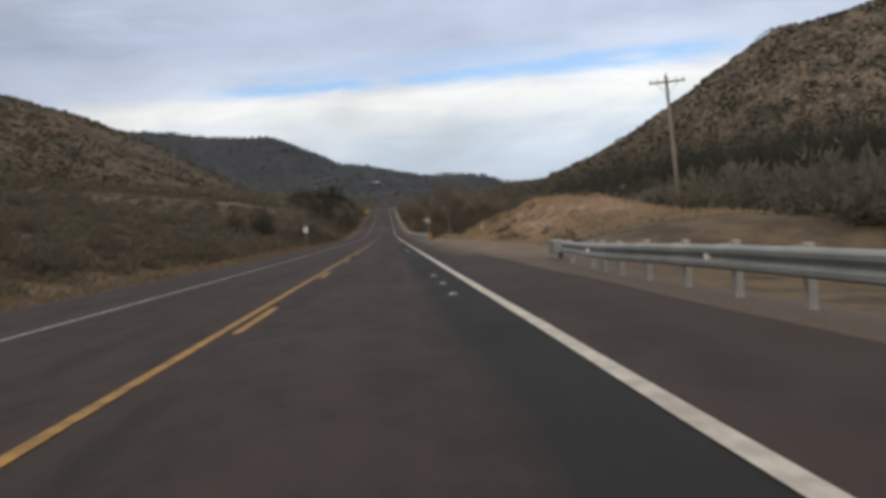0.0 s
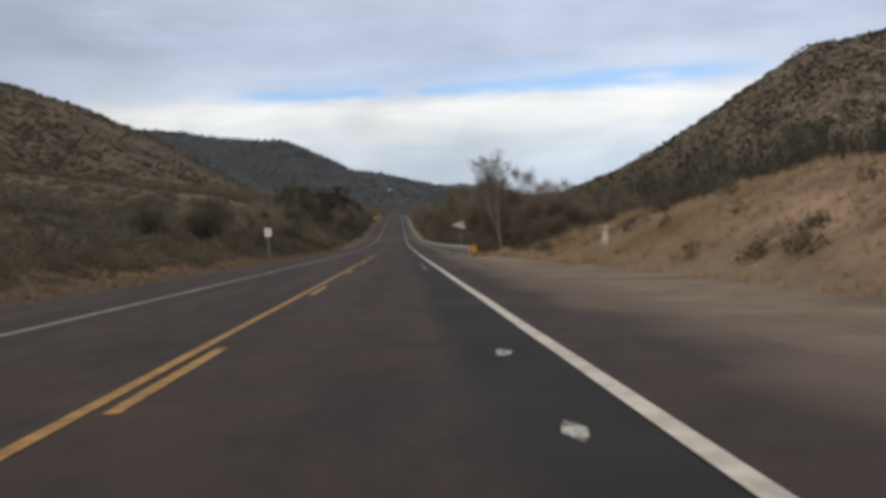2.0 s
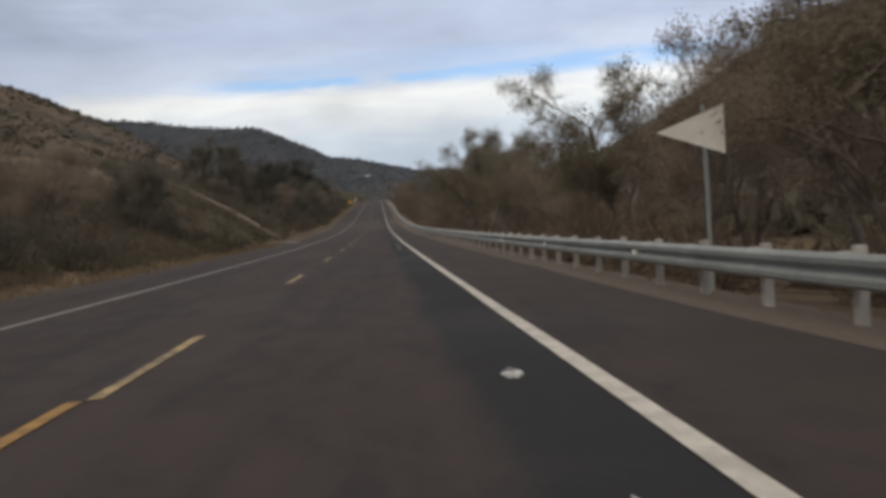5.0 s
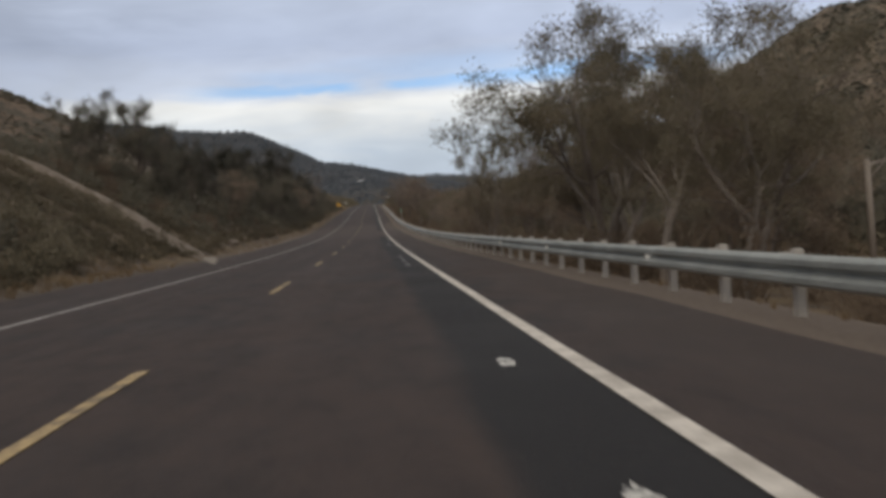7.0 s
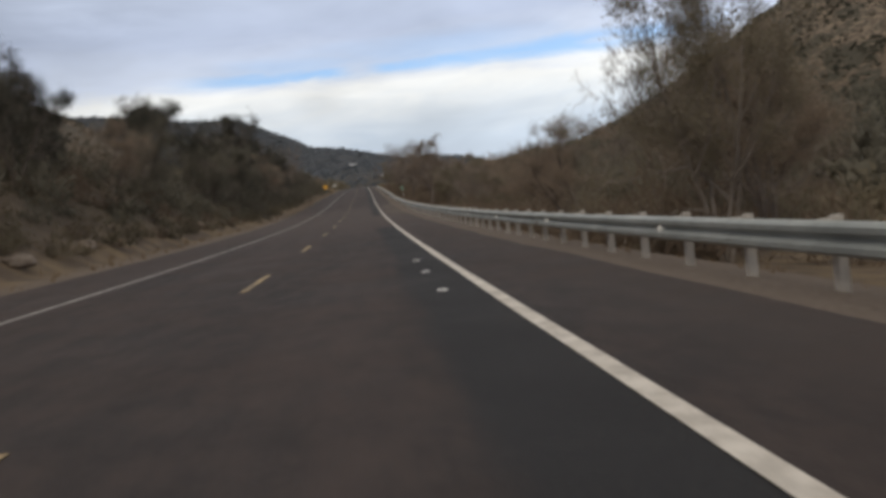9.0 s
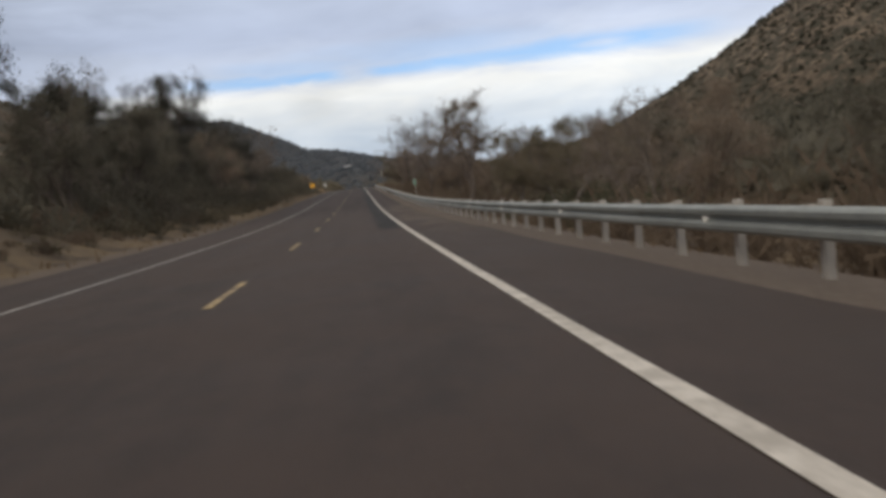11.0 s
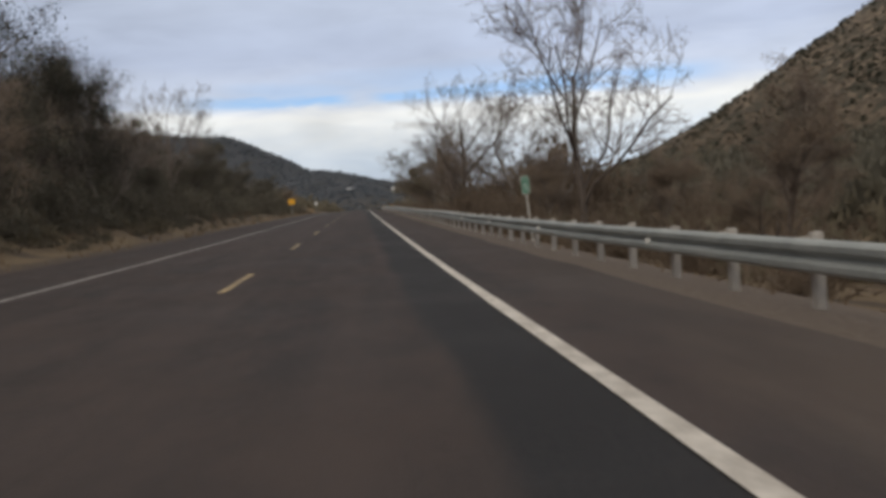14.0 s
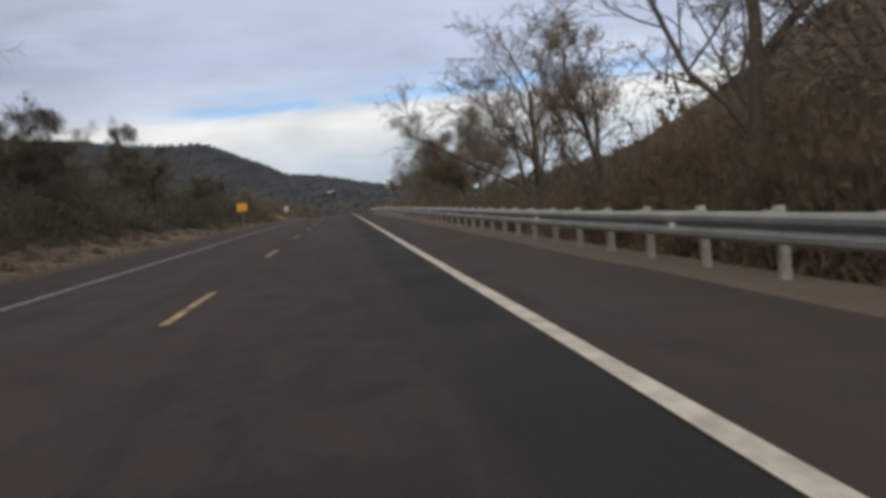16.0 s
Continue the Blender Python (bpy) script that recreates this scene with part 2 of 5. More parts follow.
def ground_look(net, p):
    sep = net.add("ShaderNodeSeparateXYZ")
    net.link(p, sep.inputs[0])
    x, y, z = sep.outputs
    grain = net.noise(p, 14.0, 6.0, 0.7)
    mid = net.noise(p, 0.55, 5.0, 0.6)
    big = net.noise(p, 0.05, 4.0, 0.55)
    soil = net.mix(net.step(mid, 0.3, 0.7), (0.080, 0.060, 0.045), (0.132, 0.098, 0.072))
    straw = net.mix(net.step(grain, 0.35, 0.7), (0.145, 0.106, 0.064), (0.205, 0.152, 0.094))
    base = net.mix(net.step(net.math("ADD", mid, net.math("MULTIPLY", big, 0.5)), 0.62, 0.86), soil, straw)
    # browner cover on the slopes near the road, rocky pinkish soil higher up
    slope = net.math("MAXIMUM", net.step(x, -10.5, -13.0), net.step(x, 19.0, 26.0))
    base = net.mix(net.math("MULTIPLY", slope, 0.8), base, net.mix(net.step(mid, 0.35, 0.65), (0.058, 0.045, 0.033), (0.105, 0.079, 0.056)))
    high = net.step(z, 10.0, 70.0)
    rocky = net.mix(net.step(net.noise(p, 0.22, 7.0, 0.75), 0.42, 0.60), (0.090, 0.069, 0.053), net.mix(net.step(x, -60, 60), (0.168, 0.122, 0.089), (0.290, 0.228, 0.170)))
    base = net.mix(net.math("MULTIPLY", high, 0.85), base, rocky)
    # reddish bare soil shows in bands across the open slope on the left
    bands = net.noise(net.scaled(p, 0.5, 0.35, 2.2), 0.22, 5.0, 0.62, 0.5)
    soil_red = net.math("MULTIPLY", net.step(x, -13.0, -22.0), net.step(bands, 0.46, 0.58))
    base = net.mix(net.math("MULTIPLY", soil_red, 0.75), base, net.mix(net.step(grain, 0.3, 0.7), (0.145, 0.103, 0.075), (0.205, 0.150, 0.109)))
    # bare sandy soil on the sunny end of the mound by the lay-by, its colour lightened for the weak sun there
    bare = net.math("MULTIPLY", net.math("MULTIPLY", net.step(x, 6.0, 8.5), net.math("SUBTRACT", 1.0, net.step(x, 16.0, 19.0))),
                    net.math("MULTIPLY", net.step(y, 40, 48), net.math("SUBTRACT", 1.0, net.step(y, 60, 69))))
    bare = net.math("MULTIPLY", bare, net.step(net.math("ADD", mid, net.math("MULTIPLY", net.math("SUBTRACT", grain, 0.5), 0.5)), 0.36, 0.56, 0.25, 1.0))
    base = net.mix(net.math("MULTIPLY", bare, 0.9), base, net.mix(net.step(mid, 0.3, 0.7), (0.33, 0.218, 0.150), (0.49, 0.348, 0.250)))
    # straw-coloured ground under the dry grass of the mound
    dry = net.math("MULTIPLY", net.math("MULTIPLY", net.step(x, 5.4, 6.4), net.math("SUBTRACT", 1.0, net.step(x, 16.0, 20.0))),
                   net.math("MULTIPLY", net.step(y, 58, 66), net.math("SUBTRACT", 1.0, net.step(y, 96, 104))))
    base = net.mix(net.math("MULTIPLY", dry, 0.8), base, net.mix(net.step(grain, 0.3, 0.7), (0.20, 0.142, 0.088), (0.33, 0.240, 0.150)))
    # gravel beside the road
    gravel = net.mix(net.step(grain, 0.3, 0.75), (0.115, 0.091, 0.075), (0.190, 0.154, 0.129))
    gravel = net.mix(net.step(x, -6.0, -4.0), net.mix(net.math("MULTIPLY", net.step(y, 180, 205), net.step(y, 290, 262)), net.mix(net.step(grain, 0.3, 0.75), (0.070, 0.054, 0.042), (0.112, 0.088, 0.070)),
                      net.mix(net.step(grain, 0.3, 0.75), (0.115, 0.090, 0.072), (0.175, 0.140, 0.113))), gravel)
    tan = net.math("MULTIPLY", net.step(x, 3.0, 4.2), net.math("MULTIPLY", net.step(y, 24, 32), net.step(y, 104, 94)))
    gravel = net.mix(net.math("MULTIPLY", tan, 0.8), gravel, net.mix(net.step(mid, 0.35, 0.65), (0.175, 0.134, 0.102), (0.275, 0.215, 0.166)))
    side = net.math("MULTIPLY", net.step(x, 8.4, 5.2), net.step(x, -9.6, -8.8))
    base = net.mix(side, base, gravel)
    # low scrub on the far slopes, too small and too many to tell apart
    clumps = net.math("ADD", net.noise(p, 0.16, 5.0, 0.65, 0.4), net.math("MULTIPLY", net.math("SUBTRACT", net.noise(p, 0.035, 4.0, 0.6), 0.5), 0.9))
    scrub = net.step(clumps, 0.44, 0.56)
    green = net.mix(net.step(grain, 0.3, 0.7), (0.036, 0.036, 0.028), (0.066, 0.062, 0.046))
    far = net.math("MAXIMUM", net.step(net.math("ABSOLUTE", x), 60, 130), net.step(y, 520, 700))
    base = net.mix(net.math("MULTIPLY", net.math("MULTIPLY", far, scrub), 0.85), base, green)
    # aerial haze painted in: the ground turns blue-grey towards the far ridge
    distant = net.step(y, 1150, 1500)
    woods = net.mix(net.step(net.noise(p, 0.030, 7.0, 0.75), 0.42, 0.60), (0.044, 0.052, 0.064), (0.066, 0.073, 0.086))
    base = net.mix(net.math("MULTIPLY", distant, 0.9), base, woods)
    return base, grain, None


M_ASPHALT = material("asphalt", asphalt_look, bump=0.35, gleam=0.32)
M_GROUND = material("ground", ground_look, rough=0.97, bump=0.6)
M_WHITE_LINE = material("white_road_paint", two_tone((0.44, 0.405, 0.365), (0.70, 0.655, 0.60), 4.0, 30, 0.22), rough=0.7)
M_OLD_LINE = material("worn_road_paint", two_tone((0.21, 0.198, 0.192), (0.37, 0.350, 0.335), 3.0, 30), rough=0.75)
M_YELLOW_LINE = material("yellow_road_paint", two_tone((0.21, 0.122, 0.048), (0.50, 0.285, 0.080), 5.0, 30, 0.22), rough=0.7)
M_WORN_DASH = material("worn_dash_paint", two_tone((0.13, 0.105, 0.080), (0.52, 0.385, 0.200), 4.0, 22, 0.20), rough=0.75)
M_WORN_WHITE = material("worn_white_marking", two_tone((0.10, 0.10, 0.10), (0.66, 0.65, 0.62), 9.0, 40, 0.12), rough=0.6)
M_ZINC = material("galvanised_steel", two_tone((0.27, 0.29, 0.285), (0.40, 0.42, 0.41), 1.2, 20), rough=0.55, metal=0.4)
M_POST = material("weathered_post", two_tone((0.36, 0.335, 0.305), (0.54, 0.51, 0.47), 4.0, 40, stretch=(1, 1, 0.15)), rough=0.9)
M_CONCRETE = material("pale_concrete", two_tone((0.16, 0.131, 0.110), (0.24, 0.205, 0.175), 1.2, 18), bump=0.3)
M_SILT = material("pale_silt", two_tone((0.150, 0.130, 0.112), (0.330, 0.292, 0.252), 1.6, 14), bump=0.2)
M_SIGN_BACK = material("bare_sign_back", two_tone((0.68, 0.66, 0.61), (0.80, 0.78, 0.73), 3.0, 25), rough=0.6)
M_SIGN_YELLOW = material("sign_yellow", two_tone((0.80, 0.40, 0.03), (0.88, 0.47, 0.05), 5.0, 40), rough=0.5)
M_SIGN_BLACK = material("sign_black", two_tone((0.02, 0.02, 0.02), (0.035, 0.033, 0.03), 5.0, 40), rough=0.5)
M_SIGN_GREEN = material("sign_green", two_tone((0.010, 0.19, 0.10), (0.015, 0.24, 0.13), 5.0, 40), rough=0.5)
M_SIGN_WHITE = material("sign_white", two_tone((0.72, 0.72, 0.70), (0.80, 0.80, 0.78), 5.0, 40), rough=0.5)
M_ORANGE = material("orange_plastic", two_tone((0.62, 0.10, 0.03), (0.70, 0.14, 0.05), 6.0, 40), rough=0.5)
M_POLE = material("weathered_pole_wood", two_tone((0.18, 0.15, 0.13), (0.31, 0.27, 0.235), 2.0, 30, stretch=(1, 1, 0.1)), bump=0.4)
M_CERAMIC = material("grey_ceramic", two_tone((0.35, 0.36, 0.37), (0.42, 0.43, 0.44), 8.0, 50), rough=0.3)
M_BIKE = material("white_painted_metal", two_tone((0.68, 0.66, 0.58), (0.80, 0.78, 0.70), 6.0, 40), rough=0.55)
M_ROCK = material("tan_rock", two_tone((0.13, 0.105, 0.086), (0.23, 0.19, 0.155), 2.0, 18), bump=0.6)
M_STONE = material("pinkish_stone", two_tone((0.30, 0.215, 0.165), (0.46, 0.355, 0.285), 3.0, 18), bump=0.5)
M_BARK_PALE = material("pale_bark", two_tone((0.135, 0.116, 0.101), (0.240, 0.210, 0.186), 1.6, 14, stretch=(1, 1, 0.5)), bump=0.4)
M_BARK_DARK = material("dark_bark", two_tone((0.085, 0.070, 0.060), (0.16, 0.13, 0.112), 1.6, 14, stretch=(1, 1, 0.4)), bump=0.4)
M_TWIG = material("grey_brown_twigs", two_tone((0.145, 0.120, 0.105), (0.240, 0.200, 0.172), 0.5, 6), rough=0.95)
M_LEAF_OLIVE = material("olive_brown_leaves", two_tone((0.150, 0.132, 0.094), (0.245, 0.210, 0.150), 0.5, 5), rough=0.8, thin=0.4)
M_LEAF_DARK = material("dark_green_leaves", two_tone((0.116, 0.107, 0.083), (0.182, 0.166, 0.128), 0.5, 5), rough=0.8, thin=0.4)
M_HILL_SCRUB = material("dark_hill_scrub", two_tone((0.046, 0.046, 0.034), (0.080, 0.075, 0.055), 0.05, 0.5), rough=0.9)
# this leaf colour has blue-grey distance haze mixed into it
M_HAZED = material("hazed_woods", two_tone((0.128, 0.144, 0.164), (0.165, 0.180, 0.200), 0.01, 0.1), rough=0.95)
M_BANK = material("dull_bank_leaves", two_tone((0.100, 0.090, 0.070), (0.165, 0.146, 0.114), 0.3, 4.0), rough=0.9, thin=0.4)
M_GREEN = material("dull_olive_leaves", two_tone((0.088, 0.088, 0.060), (0.150, 0.142, 0.094), 0.4, 4.0), rough=0.85, thin=0.4)
M_OAK = material("dull_oak_leaves", two_tone((0.052, 0.052, 0.042), (0.095, 0.091, 0.072), 0.5, 5), rough=0.85, thin=0.4)
M_LEAF_BROWN = material("dry_brown_leaves", two_tone((0.215, 0.168, 0.128), (0.325, 0.260, 0.196), 0.5, 5), rough=0.85, thin=0.4)
M_SCRUB = material("grey_green_scrub", two_tone((0.100, 0.088, 0.062), (0.180, 0.150, 0.106), 0.13, 2.0), rough=0.95, thin=0.4)
M_BRUSH = material("brown_brush", two_tone((0.128, 0.098, 0.073), (0.215, 0.166, 0.124), 0.25, 3.0), rough=0.95, thin=0.4)
M_VERGE = material("dull_verge_grass", two_tone((0.18, 0.130, 0.082), (0.28, 0.205, 0.130), 0.35, 4.0), rough=0.9, thin=0.4)
M_GRASS = material("dry_grass", two_tone((0.36, 0.262, 0.165), (0.52, 0.395, 0.262), 0.35, 4.0), rough=0.9, thin=0.4)
M_ROOF = material("pale_roof", two_tone((0.46, 0.47, 0.48), (0.58, 0.59, 0.60), 0.3, 3.0), rough=0.6)
M_PLASTER = material("pale_plaster", two_tone((0.55, 0.54, 0.52), (0.66, 0.65, 0.63), 0.3, 3.0), rough=0.9)
M_GLASS_DARK = material("dark_window_glass", two_tone((0.03, 0.035, 0.04), (0.05, 0.055, 0.06), 0.5, 3.0), rough=0.1)


# ---------------------------------------------------------------- helpers
def mesh_from(name, verts, faces, mat, smooth=False):
    data = bpy.data.meshes.new(name)
    data.from_pydata([tuple(map(float, v)) for v in verts], [], [tuple(map(int, f)) for f in faces])
    if mat:
        data.materials.append(mat)
    if smooth:
        data.polygons.foreach_set("use_smooth", [True] * len(data.polygons))
    data.update()
    return data


def mesh_arrays(name, verts, tris, mat):
    """A mesh of triangles from numpy arrays."""
    data = bpy.data.meshes.new(name)
    n, k = len(verts), len(tris)
    data.vertices.add(n)
    data.vertices.foreach_set("co", np.ascontiguousarray(verts, dtype=np.float32).ravel())
    data.loops.add(3 * k)
    data.loops.foreach_set("vertex_index", np.ascontiguousarray(tris, dtype=np.int32).ravel())
    data.polygons.add(k)
    data.polygons.foreach_set("loop_start", np.arange(0, 3 * k, 3, dtype=np.int32))
    data.materials.append(mat)
    data.update(calc_edges=True)
    return data


def part(name, bm, mat, parent, label=""):
    """Links a bmesh (or a mesh) as one mesh object under a thing or a part."""
    if isinstance(bm, bmesh.types.BMesh):
        data = bpy.data.meshes.new(name)
        bm.to_mesh(data)
        bm.free()
        if mat:
            data.materials.append(mat)
    else:
        data = bm
    ob = new(name, data)
    ob.parent = parent
    return tagged(ob, label)


def box(size, at=(0, 0, 0), bevel=0.0, turn=None):
    bm = bmesh.new()
    bmesh.ops.create_cube(bm, size=1.0)
    bmesh.ops.scale(bm, vec=size, verts=bm.verts)
    if bevel:
        bmesh.ops.bevel(bm, geom=bm.edges, offset=bevel, segments=2, affect="EDGES")
    m = Matrix.Translation(at)
    if turn is not None:
        m = m @ turn
    bmesh.ops.transform(bm, matrix=m, verts=bm.verts)
    return bm


def tube(points, radii, sides=8):
    """A tapered tube through points as verts and faces (quads)."""
    verts, faces = [], []
    pts = [Vector(p) for p in points]
    for i, p in enumerate(pts):
        way = (pts[min(i + 1, len(pts) - 1)] - pts[max(i - 1, 0)])
        way = way.normalized() if way.length > 1e-9 else Vector((0, 0, 1))
        side = way.orthogonal().normalized() if abs(way.z) > 0.9 else Vector((0, 0, 1)).cross(way).normalized()
        up = way.cross(side)
        for s in range(sides):
            a = 2 * math.pi * s / sides
            verts.append(p + (side * math.cos(a) + up * math.sin(a)) * radii[i])
    for i in range(len(pts) - 1):
        for s in range(sides):
            t = (s + 1) % sides
            faces.append((i * sides + s, i * sides + t, (i + 1) * sides + t, (i + 1) * sides + s))
    faces.append(tuple(range(sides))[::-1])
    faces.append(tuple((len(pts) - 1) * sides + s for s in range(sides)))
    return verts, faces


def tube_mesh(name, points, radii, mat, sides=8):
    v, f = tube(points, radii, sides)
    return mesh_from(name, v, f, mat, smooth=True)


def join(pieces):
    """Joins pairs of verts and faces."""
    verts, faces = [], []
    for v, f in pieces:
        k = len(verts)
        verts += list(v)
        faces += [tuple(i + k for i in face) for face in f]
    return verts, faces


# ---------------------------------------------------------------- the lie of the land
GRADE_AT = np.arange(-60, 721, 60.0)
GRADE = np.array([-.0349, -.0350, -.0336, -.0315, -.0238, -.0055, .0155, .0180, .0134, .0095, .0079, .0076, -.004, -.012])
FINE = np.arange(-60, 721, 2.0)
_g = np.interp(FINE, GRADE_AT, GRADE)
ROAD_Z = np.concatenate([[0], np.cumsum(_g[1:] + _g[:-1])])
ROAD_Z -= np.interp(0, FINE, ROAD_Z)


def road_z(y):
    y = np.asarray(y, float)
    z = np.interp(y, FINE, ROAD_Z)
    return z + np.where(y < -60, (y + 60) * -0.0349, 0) + np.where(y > 720, -np.minimum(y - 720, 200) * 0.012, 0)


def ease(a, b, x):
    t = np.clip((np.asarray(x, float) - a) / (b - a), 0, 1)
    return t * t * (3 - 2 * t)


_lattice = np.random.RandomState(5).rand(64, 64)


def value_noise(x, y):
    x, y = np.asarray(x, float), np.asarray(y, float)
    i, j = np.floor(x).astype(int), np.floor(y).astype(int)
    u, v = x - i, y - j
    u, v = u * u * (3 - 2 * u), v * v * (3 - 2 * v)
    p = lambda a, b: _lattice[a % 64, b % 64]
    return (p(i, j) * (1 - u) + p(i + 1, j) * u) * (1 - v) + (p(i, j + 1) * (1 - u) + p(i + 1, j + 1) * u) * v - 0.5


def rough(x, y, size, octaves=4):
    total, amp = 0.0, 1.0
    for k in range(octaves):
        total = total + amp * value_noise(np.asarray(x) / size + 7.3 * k, np.asarray(y) / size + 3.1 * k)
        size, amp = size / 2.1, amp * 0.5
    return total


# crests of the hills: x, y, height
CREST_RIGHT = [(172, 955, 12), (261, 955, 48), (327, 955, 82), (392, 955, 122), (441, 955, 156), (476, 955, 160), (567, 955, 181), (900, 900, 250)]
CREST_LEFT = [(-127, 850, 20), (-156, 850, 34), (-196, 850, 60), (-245, 850, 89), (-294, 850, 115), (-343, 850, 131), (-600, 820, 210)]
CREST_FAR = [(-800, 2100, 240), (-594, 2100, 218), (-493, 2100, 209), (-351, 2100, 180), (-265, 2100, 179), (-173, 2100, 133), (-99, 2100, 100),
             (-33, 2100, 93), (59, 2100, 56), (139, 2100, 60), (232, 2100, 45), (269, 2100, 27), (351, 2100, 23), (700, 2100, 40)]
CREST_MID = [(-99, 2100, 98), (-30, 1700, 62), (-5, 1500, 36), (60, 1300, 6)]


def ridge(x, y, crest, fall):
    best = np.full(np.shape(x), -1e9)
    for (x0, y0, z0), (x1, y1, z1) in zip(crest[:-1], crest[1:]):
        dx, dy = x1 - x0, y1 - y0
        t = np.clip(((x - x0) * dx + (y - y0) * dy) / (dx * dx + dy * dy), 0, 1)
        d = np.hypot(x - x0 - t * dx, y - y0 - t * dy)
        best = np.maximum(best, z0 + t * (z1 - z0) - fall * np.sqrt(d * d + 100) + fall * 10)
    return best


RIGHT_X = [3.05, 4.1, 5.5, 8, 14, 30, 60, 120, 300, 3000]
RIGHT_Z = [-.05, -.17, -.45, -1.1, -1.7, -.6, 2.5, 8, 22, 60]
# crest of the mound by the lay-by
MOUND_Y = [24, 28, 35, 43, 49, 54, 57, 62, 67, 71, 77, 84, 90, 97, 102]
MOUND_Z = [0, .25, .5, .85, 1.3, 1.85, 2.2, 2.3, 2.2, 1.9, 1.6, 1.3, .85, .25, 0]
LEFT_X = [8.2, 10, 14, 20, 30, 60, 120, 250, 3000]
LEFT_OPEN = [-.05, .05, 1.0, 2.5, 5.0, 12.5, 27, 52, 70]
LEFT_CUT = [-.05, .12, 2.7, 6.1, 9.3, 14, 24, 40, 60]
LEFT_WOOD = [-.05, .1, 1.4, 3.2, 5.6, 11, 20, 40, 60]


def ground_z(x, y):
    x, y = np.asarray(x, float), np.asarray(y, float)
    z = road_z(y)
    r = np.interp(x, RIGHT_X, RIGHT_Z)
    lay_by = ease(22, 30, y) * (1 - ease(88, 99, y))
    mound = np.interp(y, MOUND_Y, MOUND_Z) * ease(6.4, 10.8, x) * (1 - ease(12.5, 20.5, x))
    mound = mound + 0.22 * ease(0.7, 1.7, mound) * rough(x, y, 2.6, 2)
    flat = np.interp(x, [3.05, 5.3, 8, 30, 60], [-.04, -.05, .02, .4, 2.5])
    flat = np.where(x > 60, r, flat)
    r = r * (1 - lay_by) + (flat + mound) * lay_by
    a = -x
    cut = ease(150, 185, y) * (1 - ease(235, 262, y))
    wood = ease(235, 262, y)
    left = np.interp(a, LEFT_X, LEFT_OPEN) * (1 - cut - wood) + np.interp(a, LEFT_X, LEFT_CUT) * cut + np.interp(a, LEFT_X, LEFT_WOOD) * wood
    z = z + np.where(x > 3.05, r, 0) + np.where(x < -8.2, left, 0) - np.where((x >= -8.2) & (x <= 3.05), 0.06, 0)
    away = np.maximum(ease(9, 26, a), ease(7, 26, x))
    z = z + away * (rough(x, y, 6.0, 3) * 0.5 + ease(30, 120, np.abs(x)) * rough(x, y, 40.0, 4) * 4)
    hills = np.maximum(np.maximum(ridge(x, np.where(y < 955, 955 - (955 - y) * 0.6, y), CREST_RIGHT, 0.72), ridge(x, np.where(y < 850, 850 - (850 - y) * 0.45, y), CREST_LEFT, 0.62)), np.maximum(ridge(x, y, CREST_FAR, 0.52), ridge(x, y, CREST_MID, 0.22)))
    hills = hills + rough(x, y, 70.0, 5) * 7 * ease(0, 60, hills + 20)
    beside = np.maximum(ease(20, 60, x), ease(20, 60, a))
    beside = np.maximum(beside, ease(900, 1100, y))
    # blend upwards only
    over = np.maximum(hills - z, 0)
    return z + over * beside


def grow_steps(start, end, step, factor):
    out = [start]
    while out[-1] < end:
        out.append(out[-1] + step)
        step *= factor
    return out


def make_ground():
    right = [3.05, 3.6, 4.1, 4.8] + grow_steps(5.5, 3200, 0.8, 1.065)
    left = [-8.2, -9.0, -10.0] + [-v for v in grow_steps(10.8, 3200, 0.8, 1.065)]
    xs = np.array(sorted(left + [-8.19, -4, 0, 3.04] + right))
    ys = np.array([-v for v in grow_steps(40, 900, 6, 1.25)][::-1] + list(np.arange(-36, 500, 2.5)) + grow_steps(500, 4600, 3, 1.028))
    gx, gy = np.meshgrid(xs, ys)
    gz = ground_z(gx, gy)
    verts = np.stack([gx, gy, gz], 2).reshape(-1, 3)
    nx, ny = len(xs), len(ys)
    i = (np.arange(ny - 1)[:, None] * nx + np.arange(nx - 1)[None]).ravel()
    tris = np.concatenate([np.stack([i, i + 1, i + nx + 1], 1), np.stack([i, i + nx + 1, i + nx], 1)])
    data = mesh_arrays("ground", verts, tris, M_GROUND)
    data.polygons.foreach_set("use_smooth", [True] * len(data.polygons))
    ob = new("ground", data)
    tagged(ob, "dry tan ground with scrubby hills rising on both sides", "ground", kind="structure")


make_ground()


def strip(name, x0, x1, y0, y1, lift, mat, step=4.0, thick=0.0, wob=0.0, seed=0):
    """A strip that follows the road from y0 to y1, with its edges turned down."""
    rng = np.random.RandomState(seed)
    ys = np.linspace(y0, y1, max(2, int(round((y1 - y0) / step)) + 1))
    verts, faces = [], []
    for y in ys:
        z = float(road_z(y)) + lift
        e0, e1 = (rng.rand(2) - 0.5) * wob
        verts += [(x0 + e0, y, z - thick), (x0 + e0, y, z), (x1 + e1, y, z), (x1 + e1, y, z - thick)]
    for i in range(len(ys) - 1):
        k = 4 * i
        faces += [(k + j, k + j + 1, k + j + 5, k + j + 4) for j in range(3)]
    k = 4 * (len(ys) - 1)
    faces += [(0, 3, 2, 1), (k, k + 1, k + 2, k + 3)]
    return mesh_from(name, verts, faces, mat)


